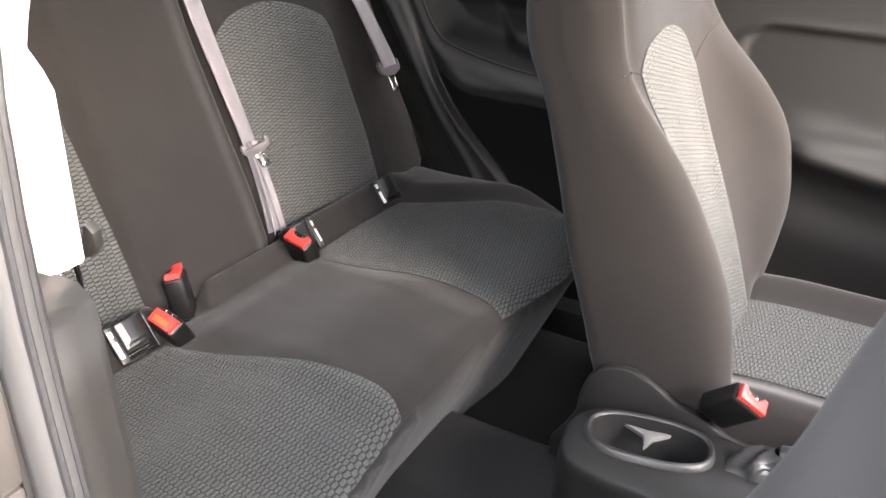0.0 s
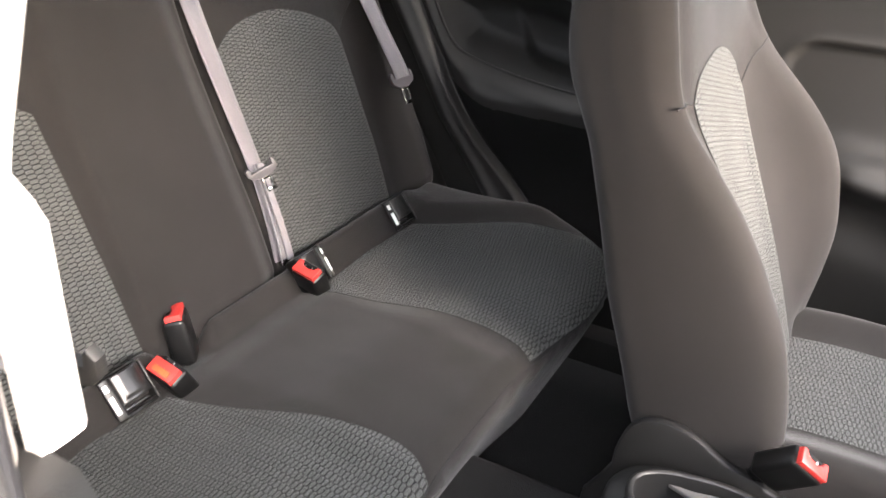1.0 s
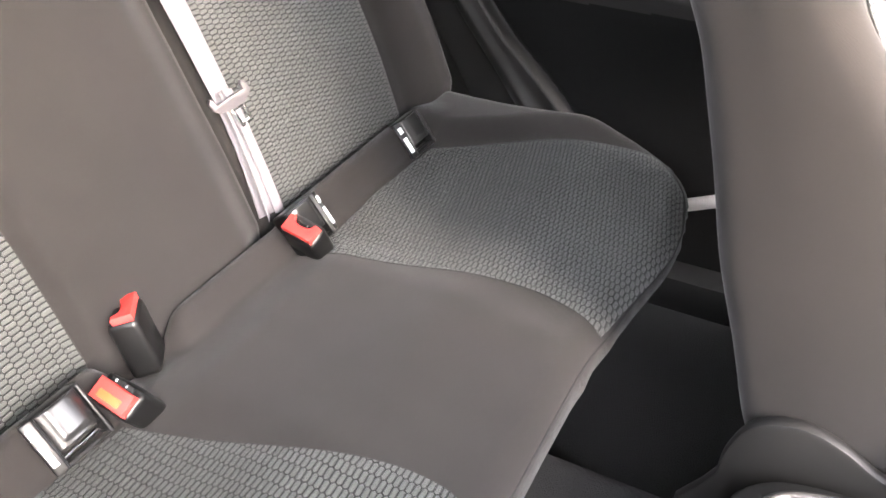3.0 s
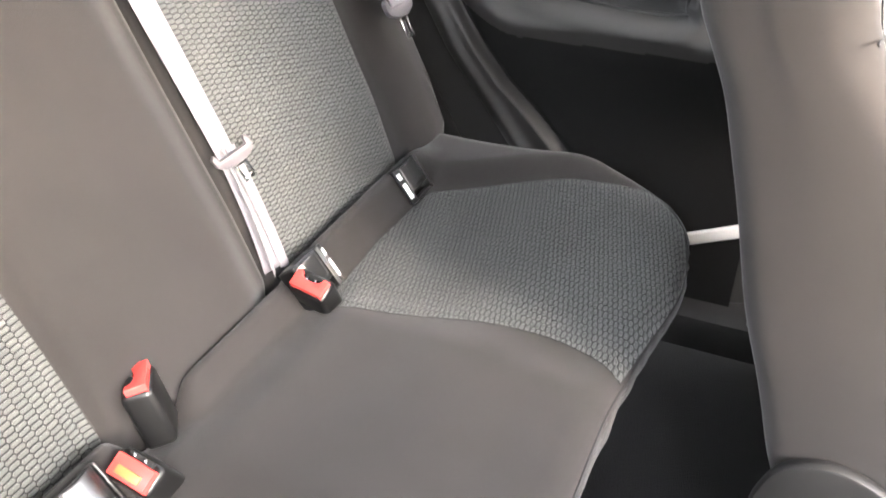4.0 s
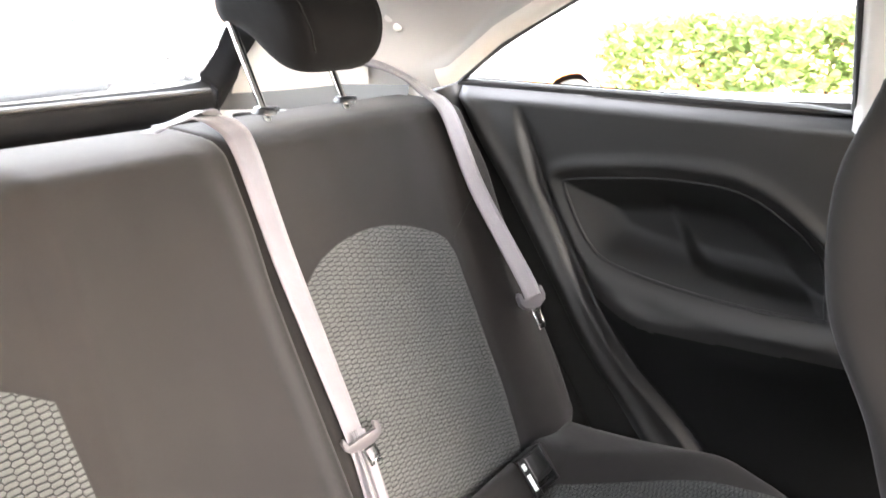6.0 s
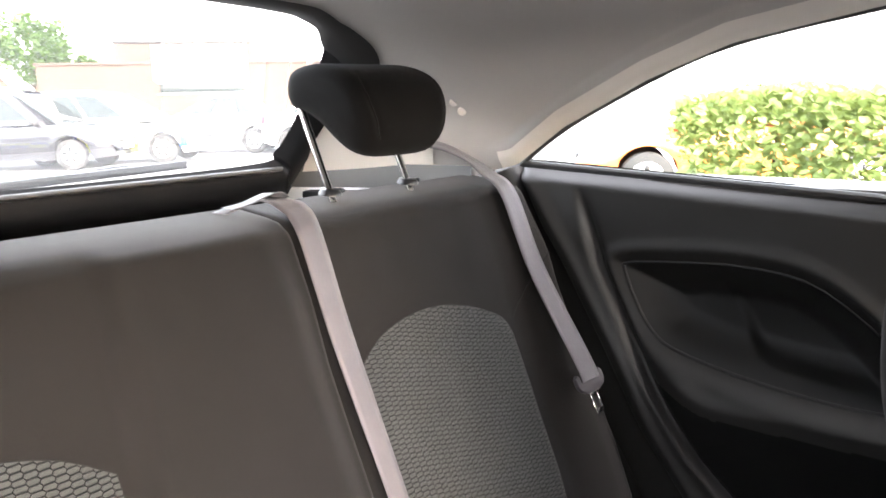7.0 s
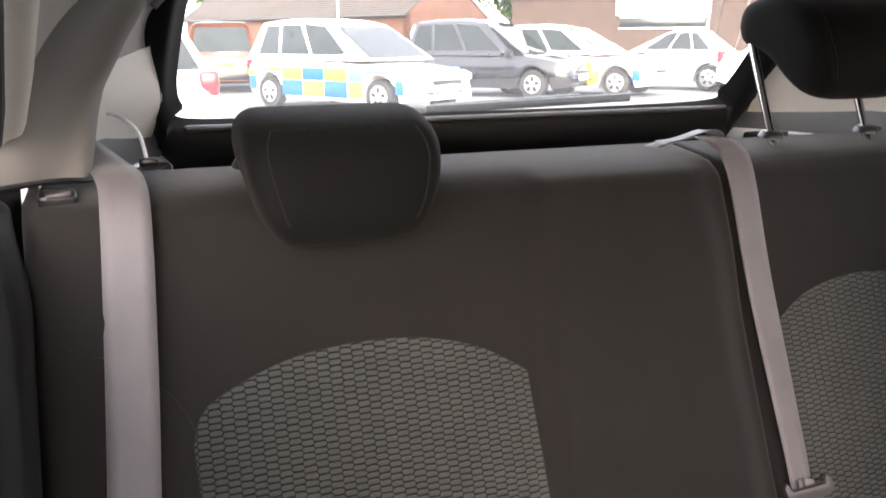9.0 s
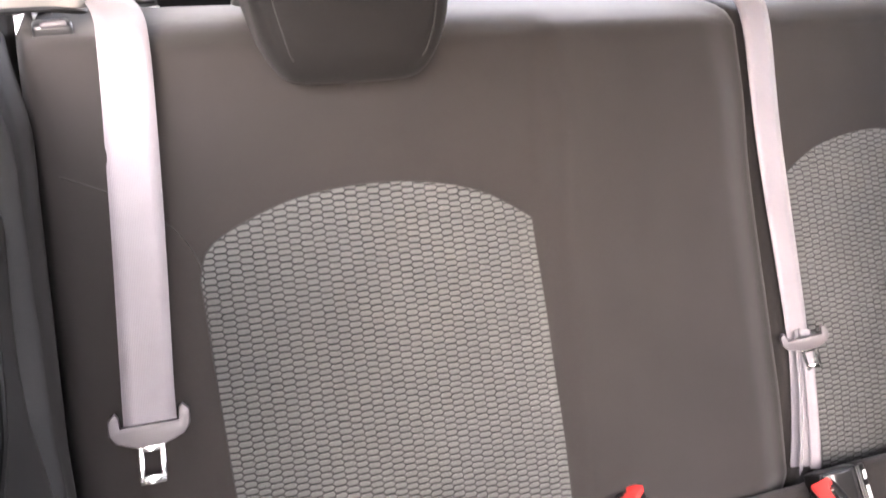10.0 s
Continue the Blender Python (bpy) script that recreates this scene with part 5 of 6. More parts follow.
def anchor(x, mark, label):
    """A child-seat anchorage lying on the strip behind the cushion: black frame, domed lid, steel bar; mark is the side of its printed lip."""
    root = thing("child_seat_anchor", (x, 1.0, 0.60), label, "child seat anchor", "child seat anchors")
    T = Matrix.Translation((x, 0.966, 0.640)) @ pose(0, 0, 0, -35, 0, 0)
    bm = join(rbox(0.058, 0.026, 0.007, T @ pose(0, 0.006, 0.029), 0.003, 3), rbox(0.058, 0.030, 0.006, T @ pose(0, 0.010, -0.029), 0.0025),
              rbox(0.005, 0.030, 0.062, T @ pose(-0.0275, 0.006, 0), 0.002, 3), rbox(0.005, 0.030, 0.062, T @ pose(0.0275, 0.006, 0), 0.002, 3), rbox(0.054, 0.004, 0.058, T @ pose(0, 0.020, 0), 0))
    part("funnel", bm, M_BUCKLE, root)
    part("lip", rbox(0.014, 0.005, 0.062, T @ pose(mark * 0.034, -0.006, 0.001, 0, 0, mark * 22), 0.002, 3), M_BUCKLE, root)
    # the lid bows out and stops short of the open front end
    k = 18
    lid = [T @ Vector((-0.0245 + 0.049 * i / k, -0.006 - 0.006 * math.sin(math.pi * i / k) ** 0.5 - 0.0025 * sstep(0.10, 0.22, i / k) * sstep(0.90, 0.78, i / k) * sstep(0.10, 0.24, j / k), -0.013 + 0.043 * j / k)) for j in range(k + 1) for i in range(k + 1)]
    m, n = k + 1, (k + 1) ** 2
    lid += [p + (T.to_3x3() @ Vector((0, 0.007, 0))) for p in lid]
    lf = [(j * m + i, j * m + i + 1, j * m + i + m + 1, j * m + i + m) for j in range(k) for i in range(k)]
    lf += [tuple(n + q for q in f[::-1]) for f in lf]
    rim = list(range(k)) + [m * j + k for j in range(k)] + [m * k + i for i in range(k, 0, -1)] + [m * j for j in range(k, 0, -1)]
    lf += [(rim[q], rim[q - 1], rim[q - 1] + n, rim[q] + n) for q in range(len(rim))]
    mesh_ob("lid", lid, lf, M_FLAP, root, "satin black domed lid")
    part("steel_bar", sweep([T @ Vector((-0.024, 0.006, -0.021)), T @ Vector((0.024, 0.006, -0.021))], 0.003, 8), M_CHROME, root)
    for z, ln in ((-0.007, 0.026), (0.019, 0.010)):
        part("printed_mark", rbox(0.0065, 0.0014, ln, T @ pose(mark * 0.036, -0.0085, z, 0, 0, mark * 22), 0.0), M_WHITE_INK, root, "white printed mark")
    return root


M_FLAP = surface("satin_black_plastic", (0.012, 0.012, 0.012), 0.30, vary=0.1, relief=0.02)
for x, mark in ((-0.535, 1), (-0.246, -1), (0.160, 1), (0.458, -1)):
    anchor(x, mark, "black plastic child seat anchorage with white marks in the seat fold")


def tongue(parent, c, u, d, scale=1.0, black=False):
    """The sliding guide and steel tongue at the foot of a belt: c its middle, u across the belt, d down it."""
    u, d = Vector(u).normalized(), Vector(d).normalized()
    nrm = u.cross(d).normalized()
    T = Matrix((( *u, 0), (*d, 0), (*nrm, 0), (0, 0, 0, 1))).transposed()
    T = Matrix.Translation(c) @ T @ Matrix.Scale(scale, 4)
    o = [(-0.036, -0.010), (-0.030, -0.016), (-0.0265, -0.012), (-0.0255, -0.002), (0.0255, -0.002), (0.0265, -0.012), (0.030, -0.016), (0.036, -0.010), (0.036, 0.004), (0.030, 0.012), (0.012, 0.019), (-0.012, 0.019), (-0.030, 0.012), (-0.036, 0.004)]
    part("belt_guide", prism(o, 0.010, T @ pose(0, 0, -0.005), 0.0025), M_PLASTIC if black else M_GUIDE, parent, "black plastic belt guide" if black else "grey plastic belt guide")
    bm = join(rbox(0.005, 0.036, 0.002, T @ pose(-0.0095, 0.034, 0), 0.0006), rbox(0.005, 0.036, 0.002, T @ pose(0.0095, 0.034, 0), 0.0006), rbox(0.024, 0.008, 0.002, T @ pose(0, 0.050, 0), 0.0006), rbox(0.024, 0.007, 0.002, T @ pose(0, 0.0205, 0), 0.0006))
    part("tongue", bm, M_CHROME, parent, "polished steel belt tongue")


def belt(name, label, pts, sides, widths, guide, u, d, scale=1.0, black=False):
    root = thing(name, pts[-1], label, "seat belt", "rear seat belts")
    P = smooth_line(pts, 8)
    S = smooth_line(sides, 8)
    Wd = [float(w[0]) for w in smooth_line([(w,) for w in widths], 8)]
    v, f, uv = ribbon(P, S, Wd, 0.0014, 0.0008)
    mesh_ob("webbing", v, f, M_WEB, root, "", uv)
    tongue(root, guide, u, d, scale, black)
    return root


def over(x, z, off):
    """A point off metres in front of the rear backrest's padding, at height z."""
    v = (z - 0.62) / 0.9174
    p = back_at(x, v, back_face(x, v) + off)
    return tuple(p + Vector((0, 0, z - p.z)) + Vector((0, 0.434 * (z - p.z), 0)))


# outer belts hang from the rear pillars over the shoulder of the backrest
belt("seat_belt", "lilac-grey seat belt hanging from the pillar with steel tongue",
     [(0.600, 1.430, 1.262), (0.632, 1.385, 1.252), (0.640, 1.330, 1.228), (0.622, 1.275, 1.206), over(0.606, 1.175, 0.008), over(0.596, 1.05, 0.012), (0.584, 1.050, 0.895), (0.583, 1.046, 0.868)],
     [(0.7, 0.7, 0.3), (0.8, 0.5, 0.3), (0.95, 0.25, 0), (1, 0, 0), (1, 0, 0), (1, -0.03, 0), (1, -0.08, 0), (1, -0.08, 0)],
     [0.046, 0.044, 0.046, 0.047, 0.047, 0.047, 0.046, 0.046], (0.582, 1.044, 0.876), (1, -0.08, 0.0), (0.01, -0.42, -0.9))
belt("seat_belt", "lilac-grey seat belt hanging from the pillar with steel tongue",
     [(-0.690, 1.400, 1.330), (-0.672, 1.382, 1.290), (-0.642, 1.350, 1.246), (-0.611, 1.308, 1.218), (-0.593, 1.268, 1.204), over(-0.590, 1.165, 0.006), over(-0.597, 1.03, 0.008), over(-0.607, 0.89, 0.010), over(-0.609, 0.855, 0.012), over(-0.609, 0.846, 0.012)],
     [(0.8, 0.2, -0.55), (0.85, 0.2, -0.45), (0.93, 0.2, -0.25), (1, 0.05, -0.05), (1, 0, 0), (1, 0, 0), (1, 0.0, 0), (1, 0.0, 0), (1, 0, 0), (1, 0.0, 0)],
     [0.042, 0.044, 0.046, 0.047, 0.047, 0.048, 0.048, 0.047, 0.047, 0.046], Vector(over(-0.610, 0.852, 0.014)), (1, 0, 0), (-0.05, -0.40, -0.9))
# the driver's belt runs down the door pillar; its guide hangs just inside the trim
front = belt("seat_belt", "grey front seat belt hanging at the door pillar with steel tongue",
     [(-0.648, 0.590, 1.40), (-0.646, 0.590, 1.25), (-0.640, 0.585, 1.14), (-0.630, 0.576, 1.068), (-0.628, 0.574, 1.056)],
     [(0.1, -1, 0), (0.1, -1, 0), (0.1, -1, 0), (0.15, -0.98, -0.1), (0.15, -0.98, -0.1)],
     [0.044, 0.044, 0.044, 0.044, 0.044], (-0.610, 0.556, 1.066), (0.15, -0.98, -0.1), (0.10, 0.10, -0.97), black=True)
front["group"] = "front seat belts"
# the middle belt comes over the top of the backrest at the split, lying there in a loose fold
mid = belt("seat_belt", "lilac-grey middle seat belt with folded lower end and tongue",
     [(0.085, 1.330, 1.197), (0.104, 1.316, 1.206), (0.126, 1.306, 1.211), (0.146, 1.290, 1.211), (0.156, 1.264, 1.202), over(0.157, 1.170, 0.006), over(0.156, 1.03, 0.009), (0.157, 1.084, 0.825), (0.157, 1.060, 0.76), (0.153, 1.036, 0.70), (0.150, 1.020, 0.648)],
     [(0.2, -1, 0), (0.3, -0.95, 0.1), (0.6, -0.8, 0.1), (0.85, -0.5, 0), (1, -0.1, 0), (1, 0.10, 0), (1, 0.10, 0), (1, -0.1, 0), (1, -0.25, 0), (1, -0.3, 0), (1, -0.3, 0)],
     [0.026, 0.030, 0.036, 0.042, 0.046, 0.046, 0.042, 0.030, 0.026, 0.030, 0.034], (0.158, 1.064, 0.808), (1, -0.35, 0.30), (0.30, -0.30, -0.9), 0.80)
# the spare fold beside it and the doubled edge that runs down to the seat fold
fp = smooth_line([(0.160, 1.292, 1.214), (0.138, 1.282, 1.222), (0.112, 1.276, 1.219), (0.090, 1.280, 1.212), (0.070, 1.288, 1.208)], 8)
v, f, uv = ribbon(fp, smooth_line([(0.2, -1, 0), (0.2, -1, 0.1), (0.15, -1, 0.15), (0.1, -1, 0.1), (0, -1, 0)], 8), [0.030] * len(fp), 0.0014, 0.0008)
mesh_ob("fold", v, f, M_WEB, mid, "", uv)
for dx, dy in ((-0.010, -0.007), (0.009, -0.010)):
    fp = smooth_line([(0.158 + dx * 0.7, 1.078 + dy * 0.5, 0.815), (0.157 + dx * 0.8, 1.056 + dy * 0.5, 0.76), (0.153 + dx, 1.032 + dy * 0.5, 0.70), (0.150 + dx * 1.2, 1.015 + dy * 0.5, 0.648)], 8)
    v, f, uv = ribbon(fp, [Vector((0.8, 0.6 * (1 if dx < 0 else -1), 0))] * len(fp), [0.013] * len(fp), 0.0014, 0.0008)
    mesh_ob("fold", v, f, M_WEB, mid, "", uv)

# seat-back catch beside the outer bolster
ct = thing("seat_release_catch", (-0.650, 1.262, 1.186), "small black seat release catch with a pale top", "seat catch")
part("body", rbox(0.036, 0.026, 0.018, pose(-0.652, 1.262, 1.188, 8, 0, 4), 0.005, 3), M_BLACK, ct)
part("lever", rbox(0.024, 0.010, 0.006, pose(-0.650, 1.252, 1.195, 10, -6, 4), 0.0025), M_GUIDE, ct, "pale grey lever")

# round trim clips in the rear pillar
for c in ((0.6205, 1.331, 1.317), (0.610, 1.341, 1.334)):
    clip = thing("trim_clip", c, "small round pale plastic clip in the pillar trim", "trim clip", "pillar clips")
    m = Matrix.Translation(c) @ Vector((-0.80, -0.55, -0.22)).to_track_quat("Z", "Y").to_matrix().to_4x4()
    part("cap", cyl(0.0085, 0.0075, 0.004, m, 20, 0.001), M_PILLAR, clip)

# ==== outside: the car park ====
M_TAR = surface("pale_worn_asphalt", (0.20, 0.197, 0.19), 0.9, vary=0.25, big=0.6, fine=120, relief=0.6, depth=0.004)
M_WHITE = surface("white_car_paint", (0.78, 0.78, 0.78), 0.25, vary=0.02, relief=0, coat=1.0)
M_DARK = surface("dark_car_paint", (0.02, 0.02, 0.024), 0.25, vary=0.1, relief=0, coat=1.0)
M_RUST = surface("copper_car_paint", (0.12, 0.040, 0.018), 0.3, vary=0.05, relief=0, coat=1.0)
M_ORANGE = surface("orange_car_paint", (0.62, 0.17, 0.03), 0.3, vary=0.05, relief=0, coat=1.0)
M_BLUE = surface("blue_marking", (0.01, 0.10, 0.60), 0.4, vary=0.05, relief=0)
M_SKYBLUE = surface("pale_blue_marking", (0.10, 0.36, 0.72), 0.4, vary=0.05, relief=0)
M_YELLOW = surface("yellow_marking", (0.72, 0.75, 0.05), 0.4, vary=0.05, relief=0)
M_CARGLASS = surface("tinted_car_glass", (0.020, 0.026, 0.026), 0.08, vary=0.3, relief=0, spec=0.4)
M_TYRE = surface("tyre_rubber", (0.025, 0.025, 0.025), 0.8, vary=0.2, relief=0.3)
M_ALLOY = surface("alloy_rim", (0.55, 0.55, 0.56), 0.3, 0.9, vary=0.05, relief=0)
M_LAMPRED = surface("red_lamp_lens", (0.55, 0.02, 0.03), 0.2, vary=0.05, relief=0)
M_LAMP = surface("headlamp_lens", (0.55, 0.57, 0.6), 0.12, 0.3, vary=0.05, relief=0)
M_BRICK = surface("red_brick", (0.125, 0.060, 0.040), 0.9, vary=0.2, big=1.5, fine=30, relief=0.5, depth=0.01)
M_BROWN = surface("brown_brick", (0.062, 0.041, 0.031), 0.9, vary=0.2, big=1.5, fine=30, relief=0.5, depth=0.01)
M_TILE = surface("brown_roof_tile", (0.060, 0.050, 0.042), 0.9, vary=0.2, big=1.0, fine=8, relief=0.6, depth=0.03)
M_SIGN = surface("white_sign_board", (0.80, 0.81, 0.83), 0.5, vary=0.03, relief=0)
M_GREYINK = surface("grey_lettering", (0.06, 0.065, 0.07), 0.5, vary=0.03, relief=0)
M_BARK = surface("bark", (0.12, 0.09, 0.06), 0.95, vary=0.3, big=4, fine=40, relief=0.8, depth=0.02)
M_POLE = surface("galvanised_pole", (0.55, 0.53, 0.48), 0.5, 0.5, vary=0.08, relief=0.1)


def leaf_mat(name, a, c):
    m, n, l, b = base_mat(name, 0.45)
    g = n.new("ShaderNodeNewGeometry").outputs["Random Per Island"]
    co = n.new("ShaderNodeTexCoord").outputs["Object"]
    f = noise_node(n, l, co, 2.5)
    l.new(mix_node(n, l, math_node(n, l, 'MULTIPLY', math_node(n, l, 'ADD', g, f), 0.55), a, c), b.inputs["Base Color"])
    b.inputs["Specular IOR Level"].default_value = 0.2
    tr = n.new("ShaderNodeBsdfTranslucent")
    tr.inputs[0].default_value = (c[0] * 1.4, c[1] * 1.3, c[2], 1)
    mx = n.new("ShaderNodeMixShader")
    mx.inputs[0].default_value = 0.3
    l.new(b.outputs[0], mx.inputs[1])
    l.new(tr.outputs[0], mx.inputs[2])
    l.new(mx.outputs[0], n["Material Output"].inputs[0])
    return m


M_LEAF = leaf_mat("hedge_leaves", (0.05, 0.10, 0.028), (0.27, 0.33, 0.13))
M_LEAF2 = leaf_mat("tree_leaves", (0.020, 0.042, 0.010), (0.060, 0.105, 0.024))

ground = grid_ob("ground", 60, 60, lambda a, b: Vector((math.copysign(abs(2 * a - 1) ** 2.5, 2 * a - 1) * 700, math.copysign(abs(2 * b - 1) ** 2.5, 2 * b - 1) * 700, 0)), M_TAR)
tagged(ground, "pale worn grey asphalt car park ground", "ground", kind="structure")


def leaves(name, points, size, material, parent, label="", kind=""):
    """Many small bent leaves, each of two triangles pairs, at the points."""
    verts, faces = [], []
    for p in points:
        q = Euler((random.uniform(-1.0, 1.0), random.uniform(-1.0, 1.0), random.uniform(0, math.tau))).to_matrix()
        s = size * random.uniform(0.6, 1.25)
        k = len(verts)
        for c in ((0, -0.55, 0), (0.36, -0.12, 0.08), (0.26, 0.30, 0.05), (0, 0.62, -0.06), (-0.26, 0.30, 0.05), (-0.36, -0.12, 0.08)):
            verts.append(Vector(p) + q @ (Vector(c) * s))
        faces += [(k, k + 1, k + 2, k + 3), (k, k + 3, k + 4, k + 5)]
    ob = mesh_ob(name, verts, faces, material, parent, label, smooth=False)
    if kind:
        ob["kind"] = kind
    return ob


# hedge beside the car
hedge = thing("hedge", (5.4, 1.2, 0), "bright green leafy hedge beside the car park bay", "hedge")
pts = []
while len(pts) < 21000:
    y, z, x = random.uniform(-2.6, 2.95), random.uniform(0.0, 1.55), random.uniform(0.0, 0.9)
    topz = 1.34 + 0.12 * noise.noise((y * 1.6, 0, 3)) + 0.07 * noise.noise((y * 5, 0, 9))
    face = 0.10 + 0.12 * noise.noise((y * 2.2, z * 2.2, 5))
    if z > topz or x < face or y > 2.85 + 0.15 * noise.noise((z * 3, x * 3, 1)) or (x > face + 0.30 and z < topz - 0.25):
        continue
    pts.append((4.85 + x, y, z))
leaves("foliage", pts, 0.074, M_LEAF, hedge, kind="stuff")
part("stems", join(*[sweep([(5.3 + 0.1 * math.sin(i * 3), -2.4 + i * 0.42, 0), (5.35, -2.35 + i * 0.42, 0.5), (5.3, -2.4 + i * 0.42, 1.1)], [0.03, 0.022, 0.01], 7) for i in range(13)]), M_BARK, hedge)


def tree(at, h, r, label, dense):
    root = thing("tree", at, label, "tree", "trees")
    base = Vector(at)
    limbs = [sweep([base, base + Vector((0.05, 0, h * 0.3)), base + Vector((0.1, 0.1, h * 0.75))], [0.2, 0.16, 0.05], 9)]
    tips = []
    for i in range(9):
        a = i * 2.4
        z0 = h * (0.30 + 0.05 * i)
        tip = base + Vector((math.cos(a) * r * random.uniform(0.5, 0.85), math.sin(a) * r * random.uniform(0.5, 0.85), h * random.uniform(0.5, 0.92)))
        limbs.append(sweep([base + Vector((0.06, 0, z0)), base.lerp(tip, 0.55) + Vector((0, 0, z0 * 0.2)), tip], [0.08, 0.05, 0.015], 6))
        tips.append(tip)
    tips.append(base + Vector((0, 0, h * 0.92)))
    part("trunk", join(*limbs), M_BARK, root)
    pts = []
    for tip in tips:
        rr = r * random.uniform(0.38, 0.55)
        for _ in range(dense):
            d = Vector((random.gauss(0, 1), random.gauss(0, 1), random.gauss(0, 0.8)))
            pts.append(tip + d.normalized() * rr * random.uniform(0.3, 1.0) ** 0.6)
    leaves("crown", pts, 0.42, M_LEAF2, root, kind="stuff")


for at, h, r in (((5.5, 64, 0), 8.5, 3.0), ((9.5, 66, 0), 8.8, 3.3), ((13.5, 68, 0), 6.6, 2.2), ((25.0, 56, 0), 7.0, 2.4), ((27.2, 57, 0), 4.6, 2.0), ((1.0, 66, 0), 7.5, 3.0)):
    tree(at, h, r, "leafy green tree behind the low brick building", 170)


def car_outside(name, at, turn, paint, label, L=4.3, W=1.76, H=1.52, hood=0.93, nose=0.62, est=True, checks=False):
    """A parked car, its front towards local +x: body, glasshouse, windows, wheels, lamps, plates."""
    root = thing(name, at, label, "car", "parked cars")
    T = Matrix.Translation(at) @ pose(0, 0, 0, 0, 0, turn)
    h = L / 2
    fw, rw, R = h - 0.86, -h + 0.80, 0.325
    prof_x = [-h, -h + 0.06, -h + 0.25, -h + 1.2, 0.35, h - 1.25, h - 0.7, h - 0.25, h - 0.05, h]
    prof_t = [0.78, 0.96, 1.0, 0.98, 0.96, hood, hood - 0.07, nose + 0.14, nose, 0.52]
    prof_w = [0.80, 0.90, 0.96, 1.0, 1.0, 1.0, 0.98, 0.90, 0.78, 0.70]
    verts, faces = [], []
    n = 44
    for i in range(n + 1):
        x = -h + L * i / n
        t, w = float(np.interp(x, prof_x, prof_t)), float(np.interp(x, prof_x, prof_w)) * W / 2
        lowz = 0.22 + 0.06 * sstep(h - 0.6, h, x) + 0.10 * sstep(-h + 0.5, -h, x)
        for c in (fw, rw):
            if abs(x - c) < 0.39:
                lowz = max(lowz, R + math.sqrt(0.39 ** 2 - (x - c) ** 2) * 1.0)
        lowz = min(lowz, t - 0.12)
        half = [(0, t), (w * 0.72, t - 0.015), (w * 0.93, t - 0.05), (w, max(lowz + 0.02, t - 0.16)), (w, max(lowz + 0.01, 0.45)), (w * 0.97, lowz), (0, lowz)]
        for y, z in half:
            verts.append(T @ Vector((x, y, z)))
        for y, z in half[-2:0:-1]:
            verts.append(T @ Vector((x, -y, z)))
    k = 12
    for i in range(n):
        for j in range(k):
            faces.append((i * k + j, i * k + (j + 1) % k, (i + 1) * k + (j + 1) % k, (i + 1) * k + j))
    faces += [tuple(range(k))[::-1], tuple(range(n * k, (n + 1) * k))]
    body = mesh_ob("body", verts, faces, paint, root)
    body.data.set_sharp_from_angle(angle=radians(35))
    # glasshouse
    xf, xr = h - 1.10, -h + (0.10 if est else 0.5)
    tf, tr = xf - 1.10, xr + (0.35 if est else 0.7)
    zb = 0.95
    wb, wt = W / 2 * 0.95, W / 2 * 0.74

    def gh(u, v, sgn):
        """u along from rear to front, v up."""
        return Vector(((xr + (tr - xr) * v) * (1 - u) + (xf + (tf - xf) * v) * u, sgn * (wb + (wt - wb) * v), zb + (H - zb) * (v - (0.06 + 0.12 * max(0.0, u - 0.5)) * v * (2 * u - 1) ** 2)))
    gv, gf = [], []
    for i in range(13):
        u = i / 12
        for v, sc in ((0.0, 1), (0.5, 1), (0.88, 1), (0.97, 0.93), (1.0, 0.72), (1.02, 0.0)):
            p = gh(u, min(v, 1.0), 1)
            gv.append(T @ Vector((p.x, p.y * sc, p.z + (0.012 if sc == 0 else 0))))
        for v, sc in ((1.0, 0.72), (0.97, 0.93), (0.88, 1), (0.5, 1), (0.0, 1)):
            p = gh(u, v, -1)
            gv.append(T @ Vector((p.x, p.y * sc, p.z)))
    for i in range(12):
        for j in range(10):
            gf.append((i * 11 + j, i * 11 + j + 1, (i + 1) * 11 + j + 1, (i + 1) * 11 + j))
    gf += [tuple(range(11)), tuple(range(132, 143))[::-1]]
    mesh_ob("glasshouse", gv, gf, paint, root)

    def pane(name, quad, off):
        nrm = (quad[1] - quad[0]).cross(quad[3] - quad[0]).normalized()
        c = sum(quad, Vector()) / 4
        if nrm.dot(c - Vector((0, 0, 0.9))) < 0:
            nrm = -nrm
        bm = bmesh.new()
        a = [bm.verts.new(T @ (q + nrm * off)) for q in quad]
        b = [bm.verts.new(T @ (q - nrm * 0.02)) for q in quad]
        bm.faces.new(a)
        for i in range(4):
            bm.faces.new((a[i], b[i], b[(i + 1) % 4], a[(i + 1) % 4]))
        part(name, bm, M_CARGLASS, root, "tinted glass", smooth=False)
    for sg in (1, -1):
        for u0, u1 in ((0.58, 0.86), (0.30, 0.555), (0.09, 0.275)):
            pane("side_window", [gh(u0, 0.14, sg), gh(u1, 0.14, sg), gh(u1 - 0.02, 0.84, sg), gh(u0, 0.86, sg)], 0.008)
    wl = [gh(1, 0.08, 1), gh(1, 0.08, -1), gh(1, 0.88, -1), gh(1, 0.88, 1)]
    pane("windscreen", [Vector((p.x, p.y * 0.90, p.z)) for p in wl], 0.012)
    rl = [gh(0, 0.12, 1), gh(0, 0.12, -1), gh(0, 0.85, -1), gh(0, 0.85, 1)]
    pane("rear_window", [Vector((p.x, p.y * 0.86, p.z)) for p in rl], 0.012)
